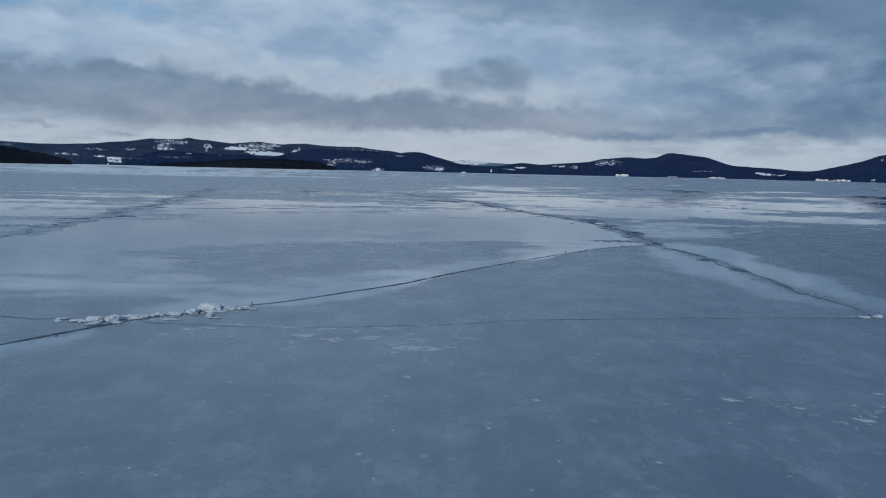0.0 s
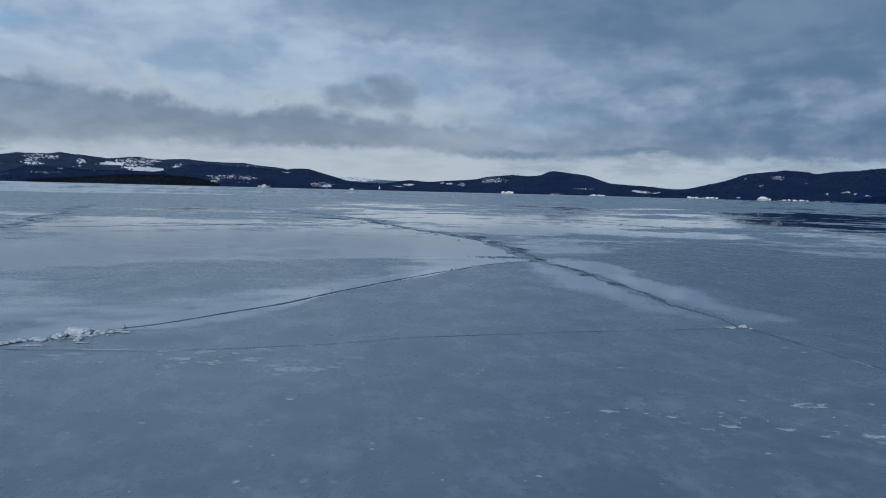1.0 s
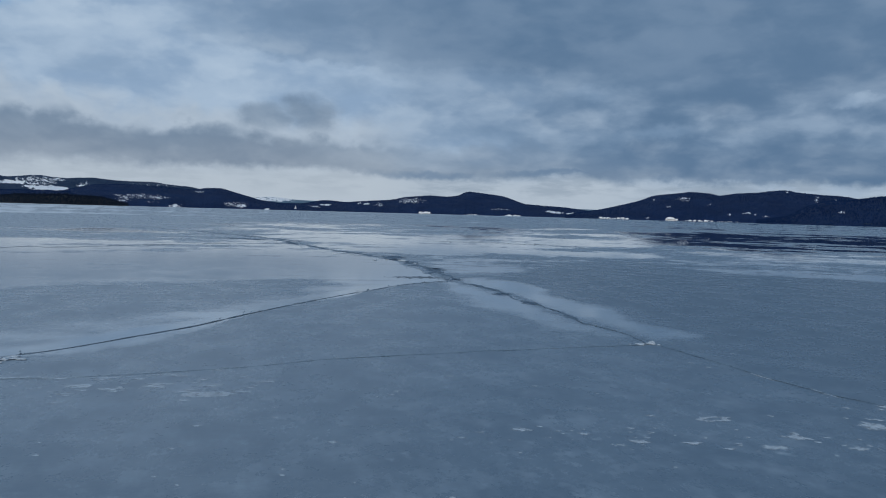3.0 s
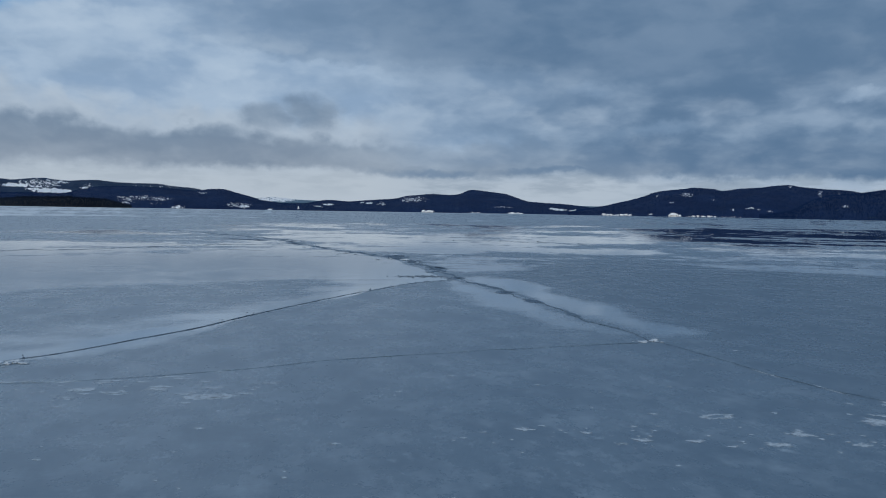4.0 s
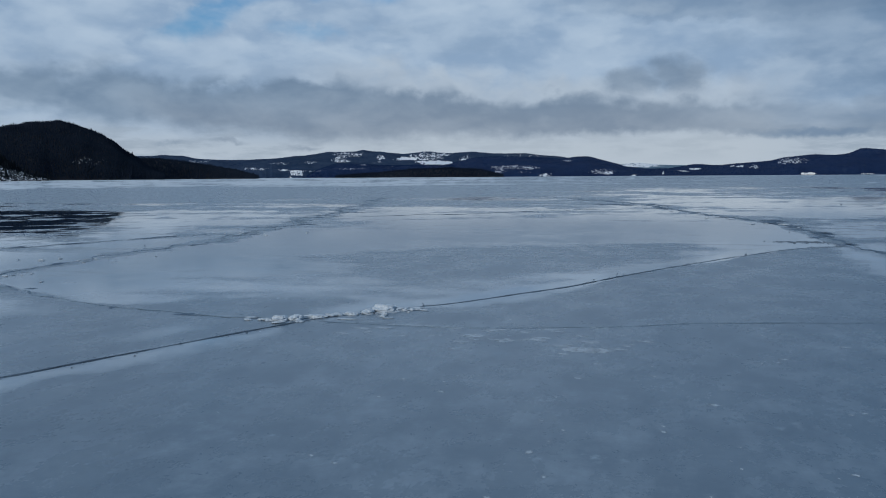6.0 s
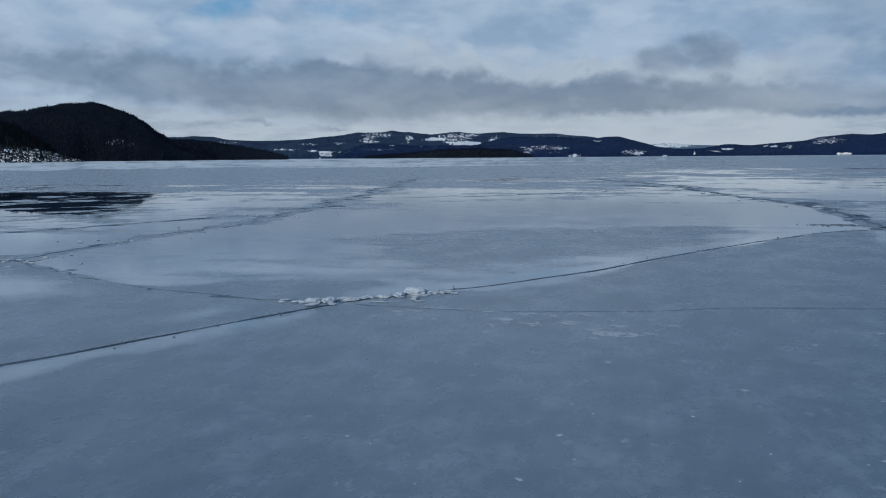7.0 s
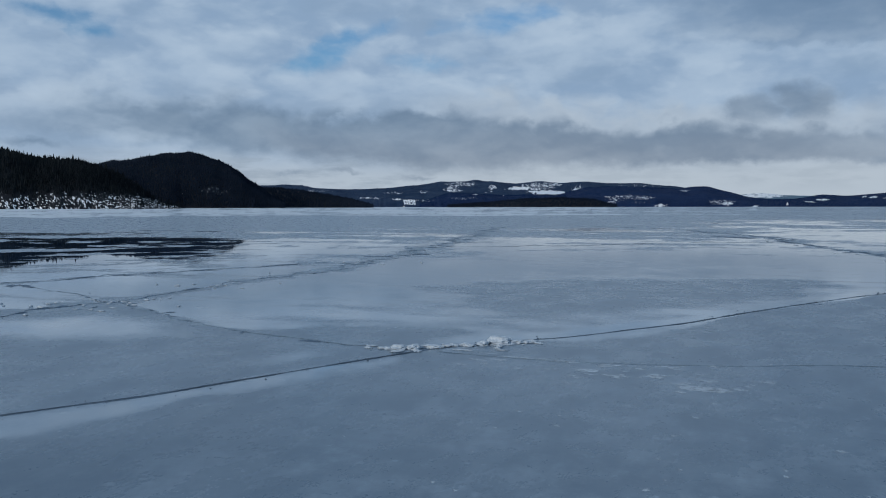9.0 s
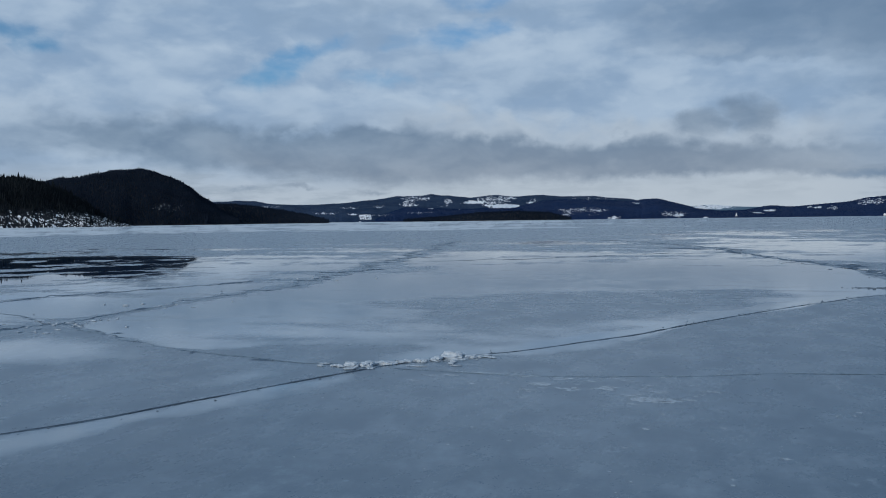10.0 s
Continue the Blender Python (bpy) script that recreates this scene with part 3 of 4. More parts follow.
    for line, w in ((CRACK_WEST, 0.7), (CRACK_OUTER, 0.45), (CRACK_BRANCH, 0.25), (CRACK_RIDGE, 0.14)):
        wet -= 0.75 * step(line_dist(wx, wy, line), w * dull * np.clip(rr / 18, 0.8, 2), 0)
    bearing_deg = np.degrees(az)
    lee = step(bearing_deg, 8, -22)
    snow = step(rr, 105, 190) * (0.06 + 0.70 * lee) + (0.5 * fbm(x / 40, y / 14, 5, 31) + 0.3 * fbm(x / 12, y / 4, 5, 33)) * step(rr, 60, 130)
    # wet reach under the eastern hills, their dark reflection put into the ice colour
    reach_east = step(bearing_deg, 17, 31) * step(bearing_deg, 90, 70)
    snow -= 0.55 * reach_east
    hill_dark = np.maximum(hill_dark, 0.6 * reach_east * step(rr, 55, 110))
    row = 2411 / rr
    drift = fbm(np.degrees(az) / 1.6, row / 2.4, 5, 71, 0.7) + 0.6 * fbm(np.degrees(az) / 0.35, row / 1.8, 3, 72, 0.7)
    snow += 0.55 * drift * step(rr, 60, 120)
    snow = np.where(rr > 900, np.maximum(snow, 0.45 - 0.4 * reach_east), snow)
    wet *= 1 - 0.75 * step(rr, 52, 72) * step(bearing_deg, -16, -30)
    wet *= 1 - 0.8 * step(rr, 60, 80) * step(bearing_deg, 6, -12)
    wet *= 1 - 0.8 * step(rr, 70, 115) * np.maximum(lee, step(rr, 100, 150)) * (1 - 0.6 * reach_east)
    z = np.zeros(x.shape)
    verts = np.stack([x, y, z], -1).reshape(-1, 3)
    n = len(cols)
    me = mesh_of("ice", verts, grid_faces(len(dist), n, True), ICE, True)
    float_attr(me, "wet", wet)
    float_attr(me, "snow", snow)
    float_attr(me, "hill_dark", hill_dark)
    float_attr(me, "open", step(rr, 16, 34))
    # base colour darkened east of the ridge crack; lens falloff put in at near south-west
    float_attr(me, "deep", np.maximum(0.75 * step(x + 0.5 * (wx - x), 3.6, 8.5) * step(rr, 40, 26), 0.5 * step(x + 0.5 * (wx - x), -2.2, -4.6) * step(rr, 7.5, 5.2)))
    o = new("ground", me)
    return tagged(o, "grey-blue frozen lake ice with wet films", "lake ice", kind="structure")


build_ice()


def resample(line, gap):
    pts = [Vector((*p, 0)) for p in line]
    out = []
    for i in range(len(pts) - 1):
        p0, p1, p2, p3 = pts[max(i - 1, 0)], pts[i], pts[i + 1], pts[min(i + 2, len(pts) - 1)]
        k = max(2, int((p2 - p1).length / gap))
        for j in range(k):
            t = j / k
            out.append(0.5 * ((2 * p1) + (p2 - p0) * t + (2 * p0 - 5 * p1 + 4 * p2 - p3) * t * t + (3 * p1 - p0 - 3 * p2 + p3) * t ** 3))
    return np.array([(p.x, p.y) for p in out] + [tuple(line[-1])])


def ribbon(pts, offs, zs):
    """Verts and faces of a strip; offs and zs are lists of arrays across it."""
    t = np.gradient(pts, axis=0)
    t /= np.linalg.norm(t, axis=1)[:, None] + 1e-9
    nrm = np.stack([-t[:, 1], t[:, 0]], 1)
    rows = [np.concatenate([pts + nrm * o[:, None], z[:, None]], 1) for o, z in zip(offs, zs)]
    v = np.stack(rows, 1)
    return v.reshape(-1, 3), grid_faces(len(pts), len(offs))


def crust_mesh(name, wide, deep, seed, mat, ring=False):
    """A thin crust with a deeply ragged outline."""
    n = 72
    a = np.linspace(0, 2 * math.pi, n, endpoint=False)
    rag = 0.3 if ring else 0.75
    edge = 0.5 * np.clip(0.62 + rag * fbm(np.cos(a) * 2.4 + seed, np.sin(a) * 2.4 + seed, 6, seed, 0.65), 0.06, 1.4)
    inner = edge * np.clip(0.42 + 0.5 * fbm(np.cos(a) * 3 + seed, np.sin(a) * 3, 5, seed + 5), 0.4, 0.99) if ring else edge * 0.02
    rows = []
    for q, h in ((0.0, 0.0006), (0.12, 0.0013), (0.6, 0.0014), (0.9, 0.0012), (1.0, 0.0005)):
        e = inner + (edge - inner) * q
        rows.append(np.stack([e * wide * np.cos(a), e * deep * np.sin(a), np.full(n, h if ring or q > 0.5 else 0.0014)], 1))
    me = mesh_of(name, np.concatenate(rows), grid_faces(5, n, True)[:, ::-1], mat, True)
    float_attr(me, "cover", np.repeat((0.0, 0.7, 0.9, 0.6, 0.0) if ring else (1.0, 0.95, 0.75, 0.4, 0.0), n))
    return me


def crack(line, width, lip, label, seed, gap=0.06, wander=0.04, chips=0, chip_size=0.02, spread=0.25, fill=SLUSH, gaps=1.0, blotches=0, slush=0.2):
    """A crack: dark refrozen seam between two raised, uneven lips, and grit strewn along it."""
    top = tagged(new("ice_crack", None), label, "ice crack", "cracks in the ice", "structure")
    pts = resample(line, gap)
    n = len(pts)
    s = np.arange(n) * gap
    reach = np.clip(np.hypot(pts[:, 0], pts[:, 1]) / 12, 1, 3)
    nx, ny = fbm(s / 0.7, s * 0 + seed, 5, seed), fbm(s / 0.7, s * 0 + seed, 5, seed + 50)
    pts = pts + np.stack([nx, ny], 1) * (wander * reach)[:, None]
    w = width * reach ** 0.5 * (0.75 + 0.6 * fbm(s / 1.3, s * 0, 4, seed + 1))
    w = np.maximum(w * np.clip(1 + 1.6 * fbm(s / 0.25, s * 0, 4, seed + 9), 0.3, 2), 0.22 * width)
    w = w * np.clip(fbm(s / 0.8, s * 0, 4, seed + 33) * 2.4 + gaps, 0.08, 1)
    one = np.ones(n)
    v, f = ribbon(pts, [-w * 0.5, w * 0.5], [one * 0.005, one * 0.005])
    part("seam", mesh_of("seam", v, f, fill, True), top, "dark refrozen slush in the seam")
    for side, sd in ((-1, 2), (1, 3)):
        broken = np.clip(fbm(s / 0.9, s * 0, 4, seed + sd + 20) * 2.2 + 0.45, 0.05, 1)
        h = lip * broken * (0.35 + 0.9 * np.abs(fbm(s / 0.2, s * 0, 5, seed + sd)))
        a0 = w * 0.42 * side
        ow = w * broken * (0.15 + 0.5 * np.abs(fbm(s / 0.3, s * 0, 5, seed + sd + 7))) * side
        v, f = ribbon(pts, [a0, a0 + ow * 0.3, a0 + ow * 0.7, a0 + ow], [one * 0.004, h * 0.8 + 0.004, h + 0.004, one * 0.0015])
        if side > 0:
            f = f[:, ::-1]
        part("lip", mesh_of("lip", v, f, LIP, False), top)
    patch_rng = np.random.default_rng(int(seed * 10) + 5)
    for k in range(blotches):
        i = int(patch_rng.uniform(0.05, 0.9) * n)
        u = 1.3 * slush * reach[i] ** 0.6 * patch_rng.lognormal(0, 0.4)
        me = crust_mesh("slush_patch", u * patch_rng.uniform(1.2, 2.2), u * 0.8, seed * 31 + k * 2.3, SLUSH_CRUST)
        o = part("slush_patch", me, top)
        ahead = pts[min(i + 2, n - 1)] - pts[max(i - 2, 0)]
        turn = math.atan2(ahead[1], ahead[0])
        o.matrix_local = Matrix.Translation((*(pts[i] + patch_rng.normal(0, 0.25, 2) * u), 0.001)) @ Matrix.Rotation(turn + patch_rng.normal(0, 0.35), 4, "Z")
    if chips:
        rng = np.random.default_rng(int(seed * 10) + 1)
        scatter_chips(pts, rng, chips, chip_size, spread, label)
    return top


CHIP = np.array([(1, 0, 0), (0.3, 0.9, 0), (-0.8, 0.5, 0), (-0.7, -0.6, 0), (0.4, -0.9, 0), (0.1, 0.1, 0.75)])
CHIP_F = np.array([(0, 1, 5), (1, 2, 5), (2, 3, 5), (3, 4, 5), (4, 0, 5)])


def chips_mesh(xy, size, rng, mat):
    n = len(xy)
    ang = rng.uniform(0, 6.28, n)
    c, s = np.cos(ang), np.sin(ang)
    b = CHIP[None] * size[:, None, None] * rng.uniform(0.6, 1.3, (n, 6, 3))
    v = np.stack([b[..., 0] * c[:, None] - b[..., 1] * s[:, None] + xy[:, :1], b[..., 0] * s[:, None] + b[..., 1] * c[:, None] + xy[:, 1:], b[..., 2] + 0.001], -1)
    f = (CHIP_F[None] + (np.arange(n) * 6)[:, None, None]).reshape(-1, 3)
    return mesh_of("grit", v.reshape(-1, 3), f, mat)


def scatter_chips(pts, rng, count, size, spread, label):
    i = rng.integers(0, len(pts), count)
    clump = fbm(i * 0.05, i * 0.0, 4, count * 0.01)
    i = i[clump > -0.15]
    base = pts[i]
    k = np.clip(np.hypot(base[:, 0], base[:, 1]) / 14, 0.8, 1.5)
    xy = base + rng.normal(0, 1, (len(i), 2)) * (spread * k)[:, None]
    sz = 0.66 * size * k * rng.lognormal(0, 0.5, len(i))
    tagged(new("ice_grit", chips_mesh(xy, sz, rng, GRIT)), "dark grains of broken ice strewn on the lake ice", "ice grit", kind="stuff")


crack(CRACK_MAIN, 0.030, 0.0010, "long dark crack with low grey ice lips", 1.0, gaps=2.2, wander=0.025, chips=1200, chip_size=0.008, spread=0.11)
crack(CRACK_RIDGE, 0.11, 0.008, "wide refrozen crack with grey slush and raised lips", 2.0, fill=SLUSH_BAND, gaps=0.5, blotches=80, slush=0.32, wander=0.14, chips=1300, chip_size=0.008, spread=0.26)
crack(CRACK_FAINT, 0.022, 0.003, "faint hairline crack fading out in the ice", 3.0, fill=HAIR, gaps=0.35)
crack(CRACK_THIN, 0.024, 0.002, "thin dark hairline crack across the ice plate", 4.0, fill=HAIR, gaps=0.35)
crack(CRACK_WEST, 0.022, 0.008, "ragged refrozen crack between two wet plates", 5.0, fill=DULL, gaps=-0.1, wander=0.36, blotches=60, slush=0.24, chips=1400, chip_size=0.0065, spread=0.28)
crack(CRACK_BRANCH, 0.017, 0.005, "narrow branching crack in the wet ice", 6.0, fill=DULL, gaps=-0.05, wander=0.12, blotches=14, slush=0.13, chips=240, chip_size=0.0065, spread=0.18)
crack(CRACK_OUTER, 0.022, 0.006, "narrow refrozen crack in the wet ice", 7.0, fill=DULL, gaps=-0.15, wander=0.32, blotches=22, slush=0.2)
crack(CRACK_SPUR, 0.02, 0.006, "short spur crack strewn with grit", 8.0, fill=DULL, gaps=0.2, blotches=8, slush=0.14, chips=160, chip_size=0.0065, spread=0.16)
crack(CRACK_EAST, 0.05, 0.010, "shallow refrozen crack strewn with grit", 9.0, gap=0.12, gaps=0.2, wander=0.3, chips=90, chip_size=0.03, spread=0.5)
crack(CRACK_FAR, 0.045, 0.008, "shallow curved crack far out on the ice", 10.0, gap=0.12, fill=DULL, gaps=0.05, wander=0.3, blotches=14, slush=0.3)


def lump(seed, flatness=0.55, mat=RUBBLE):
    """A broken, partly melted lump of white ice, unit size, resting on z = 0."""
    rng = random.Random(seed)
    bm = bmesh.new()
    bmesh.ops.create_icosphere(bm, subdivisions=3, radius=0.5)
    planes = [Vector((rng.gauss(0, 1), rng.gauss(0, 1), rng.gauss(0, 0.8))).normalized() for _ in range(9)]
    off = Vector((seed * 3.1, seed * 1.7, 0))
    for v in bm.verts:
        d = v.co.normalized()
        r = 0.5
        for p in planes:
            c = d.dot(p)
            if c > 0.05:
                r = min(r, 0.36 / c)
        r *= 1 + 0.34 * noise.fractal(d * 2.6 + off, 0.7, 2.1, 4)
        v.co = d * r
        v.co.z = v.co.z * flatness + 0.10
        v.co.z = max(v.co.z, -0.01)
    me = bpy.data.meshes.new("ice_block")
    bm.to_mesh(me)
    bm.free()
    me.polygons.foreach_set("use_smooth", [rng.random() < 0.15 for _ in me.polygons])
    me.materials.append(mat)
    return me


LUMPS = [lump(k, f) for k, f in ((1, 0.5), (2, 0.75), (3, 0.42), (4, 0.6), (5, 0.35))]


def block(x, y, wide, deep, high, turn, kind, label="broken white ice block lying on the crack edge"):
    o = new("ice_block", LUMPS[kind])
    o.matrix_world = pose(x, y, 0.001, 0, 0, turn) @ Matrix.Diagonal((wide, deep, high * 0.85, 1))
    return tagged(o, label, "ice block", "blocks heaped along the main crack")


for args in ((-2.73, 9.41, 0.45, 0.28, 0.30, 20, 1), (-2.53, 9.53, 0.26, 0.2, 0.2, 60, 0), (-2.89, 9.26, 0.24, 0.22, 0.2, 110, 3), (-3.05, 9.12, 0.22, 0.17, 0.18, 10, 0),
             (-3.24, 9.03, 0.30, 0.15, 0.14, 35, 2), (-3.40, 8.86, 0.34, 0.2, 0.2, 25, 0), (-3.58, 8.71, 0.26, 0.2, 0.24, 80, 3), (-3.76, 8.61, 0.28, 0.2, 0.2, 40, 1),
             (-3.94, 8.61, 0.24, 0.14, 0.14, 10, 2), (-3.70, 8.45, 0.24, 0.12, 0.12, 30, 2), (-3.49, 8.55, 0.16, 0.12, 0.12, 70, 4), (-2.37, 9.73, 0.18, 0.12, 0.1, 40, 4),
             (-4.15, 8.72, 0.22, 0.1, 0.07, 0, 2), (-3.01, 8.81, 0.32, 0.08, 0.06, 5, 4), (-2.55, 8.95, 0.22, 0.07, 0.05, 5, 2)):
    x, y, wide, deep, high, turn, kind = args
    block(x, y, wide * 0.82, deep * 0.85, high * 0.72, turn, kind)
crumb_rng = random.Random(3)
for i in range(60):
    t = crumb_rng.uniform(0, 1)
    size = crumb_rng.uniform(0.03, 0.095)
    block(-4.04 + 1.76 * t + crumb_rng.gauss(0, 0.10), 8.51 + 1.14 * t + crumb_rng.gauss(0, 0.09), size * 1.3, size, size * 0.8, crumb_rng.uniform(0, 180), i % 5, "small white ice crumb beside the heaped blocks")
for i in range(16):
    size = crumb_rng.uniform(0.03, 0.085)
    block(5.51 + crumb_rng.gauss(0, 0.11), 9.98 + crumb_rng.gauss(0, 0.07), size * 1.4, size, size * 0.7, crumb_rng.uniform(0, 180), i % 5, "low white ice crumble at the crack tip")
scatter_chips(resample([(4.10, 20.84), (4.61, 21.00), (5.22, 20.69)], 0.04), np.random.default_rng(4), 260, 0.014, 0.09, "")
rng = random.Random(7)
for i in range(70):
    j = rng.choice([(-10.79, 11.14), (-10.49, 11.81), (-10.48, 21.78), (-10.69, 22.52), (-11.09, 10.48), (-10.41, 14.28), (-9.35, 10.88)])
    block(j[0] + rng.gauss(0, 0.55), j[1] + rng.gauss(0, 0.4), rng.uniform(0.04, 0.15), rng.uniform(0.03, 0.09), rng.uniform(0.03, 0.07), rng.uniform(0, 180), rng.randrange(5), "small white ice lump on the ragged west crack")
for i in range(16):
    y = rng.uniform(22, 46)
    x = np.interp(y, [22, 27, 31, 38, 46], [5.4, 5.3, 4.5, 2.8, 1.6]) + rng.gauss(0, 0.5)
    block(x, y, rng.uniform(0.15, 0.45), rng.uniform(0.1, 0.2), rng.uniform(0.05, 0.12), rng.uniform(0, 180), rng.randrange(5), "small white ice lump on the refrozen ridge crack")


def frost_patch(x, y, wide, deep, seed, ring=False):
    o = new("frost_patch", crust_mesh("frost_patch", wide * 1.35, deep * 1.5, seed, FROST, ring))
    o.location = (x, y, 0)
    return tagged(o, "pale ring of frost crust on the ice" if ring else "pale ragged crust of frost on the ice", "frost patch", "frost patches on the near plate")


frost_rng = random.Random(11)
SPOTS = ((2.27, 6.05, 0.24, 0.12), (2.55, 5.98, 0.07, 0.05), (2.72, 5.87, 0.12, 0.08), (2.88, 5.53, 0.08, 0.08), (3.06, 5.60, 0.16, 0.14), (3.46, 5.50, 0.2, 0.12), (4.03, 5.29, 0.3, 0.12),
         (4.41, 5.51, 0.2, 0.2), (4.67, 5.16, 0.2, 0.12), (5.32, 5.74, 0.4, 0.3), (5.99, 6.30, 0.24, 0.2), (-1.39, 8.12, 0.28, 0.16), (-0.72, 8.03, 0.34, 0.12), (-1.09, 7.95, 0.3, 0.1))
for i, (x, y, w, d) in enumerate(SPOTS):
    frost_patch(x, y, w, d, 1.7 * i + 0.3)
    for k in range(5):
        u = frost_rng.uniform(0.25, 0.6)
        frost_patch(x + frost_rng.gauss(0, 0.16 + 0.4 * w), y + frost_rng.gauss(0, 0.12 + 0.4 * d), w * u * 0.7, d * u * 0.8, 40 + 7.1 * i + k)
for i in range(120):
    y = frost_rng.uniform(3.5, 9.2)
    x = frost_rng.uniform(-0.56, 0.78) * y
    u = min(0.07, 0.035 * frost_rng.lognormvariate(0, 0.55))
    frost_patch(x, y, u * frost_rng.uniform(0.8, 1.6), u, 200 + 3.3 * i)
for i in range(34):
    u = frost_rng.uniform(0.05, 0.16)
    frost_patch(frost_rng.uniform(-2.9, 0.4), frost_rng.gauss(8.1, 0.32), u * frost_rng.uniform(1, 2.4), u * 0.7, 400 + 2.9 * i)
frost_patch(-0.23, 7.62, 0.62, 0.26, 71.0, True)
frost_patch(-0.23, 7.62, 0.5, 0.2, 72.0)
frost_patch(4.05, 6.14, 0.44, 0.18, 73.0, True)
frost_patch(-1.39, 8.12, 0.30, 0.2, 75.0, True)
for i, (x, y, w, d) in enumerate(((-2.17, 8.59, 1.0, 0.09), (-1.67, 8.52, 0.8, 0.10), (-1.21, 8.49, 0.5, 0.07), (-0.61, 8.59, 0.5, 0.07), (5.69, 7.79, 0.07, 0.6), (5.81, 6.92, 0.07, 0.5), (-2.63, 8.71, 0.5, 0.05), (2.22, 8.18, 0.2, 0.06))):
    frost_patch(x, y, w, d, 80.0 + i * 3)


# ---- hills round the lake ----
def hillside(name, label, mat, shore, crest_at, crest, trees, clearings=(), shoreline_snow=0.0, stripes=None, rough=1.0, seed=0.0, cell=0.045, back=1.5):
    """A wooded hill. crest: bearing in degrees and the skyline's height over the horizon in degrees, from the lake's middle.
    shore, crest_at: distances of its foot and its ridge. clearings: bearing, height, half widths (degrees), share of snow."""
    b = np.array([c[0] for c in crest])
    hgt = np.array([c[1] for c in crest])
    az = np.arange(b[0], b[-1] + cell, cell)
    sky_h = np.interp(az, b, hgt)
    sky_h = np.convolve(np.pad(sky_h, 4, "edge"), np.ones(9) / 9, "valid")
    count, tall, tiers = trees
    top = np.maximum(crest_at * np.tan(np.radians(sky_h)) + 1.7 - tall * 0.75, 0.5)
    v = np.concatenate([np.linspace(0, 1, 56) ** 1.35, np.linspace(1, back, 6)[1:]])
    vv, aa = np.meshgrid(v, az, indexing="ij")
    tops = np.broadcast_to(top, vv.shape)
    dist = shore + (crest_at - shore) * vv + 0.02 * shore * fbm(aa * 0.9, vv * 0 + seed, 4, seed) * np.clip(1 - vv, 0, 1)
    prof = np.where(vv <= 1, np.sin(np.clip(vv, 0, 1) * math.pi / 2) ** 0.85, np.cos(np.clip((vv - 1) / (back - 1), 0, 0.999) * math.pi / 2) ** 1.2)
    fold = fbm(aa * 0.8 + seed, vv * 3.5, 4, seed + 4, 0.45)
    z = tops * prof * (1 + 0.14 * rough * fold * np.clip(4 * vv * (1 - vv), 0, 1))
    z = np.where(vv == 0, -1.5, z + 0.2)
    x, y = dist * np.sin(np.radians(aa)), dist * np.cos(np.radians(aa))
    el = np.degrees(np.arctan2(z - 1.7, dist))
    snow = np.zeros(vv.shape)
    speck = fbm(aa * 8.5 + 1.5 * el, el * 27, 5, seed + 8, 0.82)
    jig, jag = fbm(aa * 5, el * 13, 5, seed + 15, 0.75), fbm(aa * 5, el * 13, 5, seed + 16, 0.75)
    for ca, ce, wa, we, share in clearings:
        m = 1.15 - np.sqrt(((aa + 0.9 * min(0.6, wa) * jig - ca) / wa) ** 2 + ((el + 1.1 * we * jag - ce) / we) ** 2)
        snow = np.maximum(snow, np.clip(m * 3.0, 0, 1) * np.clip(share + 0.9 * speck, 0, 1))
    if stripes:
        ca, ce, wa, we = stripes
        rows = np.where((np.sin(aa * 52 + 5 * jig) + 1.2 * jag > -0.35) | (el > ce + 0.72 * we), 0.95, 0.1)
        box = step(np.abs(aa - ca + 0.3 * (el - ce)), wa, wa * 0.85) * step(np.abs(el - ce), we, we * 0.85)
        snow = np.maximum(snow, rows * box)
    if shoreline_snow:
        snow = np.maximum(snow, shoreline_snow * step(z, 22, 8) * (0.16 + 1.7 * fbm(aa * 12 + el * 18, el * 46 - aa * 5, 4, seed + 12, 0.7)))
    grid = np.stack([x, y, z], -1)
    thing = tagged(new(name, None), label, "hill", "hills round the lake")
    me = mesh_of("slope", grid.reshape(-1, 3), grid_faces(*vv.shape)[:, ::-1], mat, True)
    float_attr(me, "snow", snow)
    part("slope", me, thing)
    # woods
    rg = np.random.default_rng(int(seed * 7) + 3)
    fi = rg.uniform(0, 1.04, count) ** 0.8 * 55
    fj = rg.uniform(0, len(az) - 1.001, count)
    i0, j0 = np.minimum(fi.astype(int), len(v) - 2), fj.astype(int)
    fu, fw = (fi - i0)[:, None], (fj - j0)[:, None]
    pos = (grid[i0, j0] * (1 - fu) + grid[i0 + 1, j0] * fu) * (1 - fw) + (grid[i0, j0 + 1] * (1 - fu) + grid[i0 + 1, j0 + 1] * fu) * fw
    sn = snow[i0, j0]
    keep = (rg.uniform(0, 1, count) > np.clip(sn * 1.35 - 0.05, 0, 0.985)) & (pos[:, 2] > 0.3)
    if shoreline_snow:
        keep &= rg.uniform(0, 1, count) < step(pos[:, 2], 7, 22) + 0.04
    pos = pos[keep]
    # farther woods take the haze-tinted needle colours
    woods(thing, pos, tall, tiers, (SPRUCE_MID_HAZED if shore > 1000 else SPRUCE) if mat is SLOPE_NEAR else SPRUCE_UPLAND_HAZED if mat is SLOPE_UPLAND_HAZED else SPRUCE_FAR_HAZED if mat is not SLOPE_HAZY else SLOPE_HAZY, rg)
    return thing


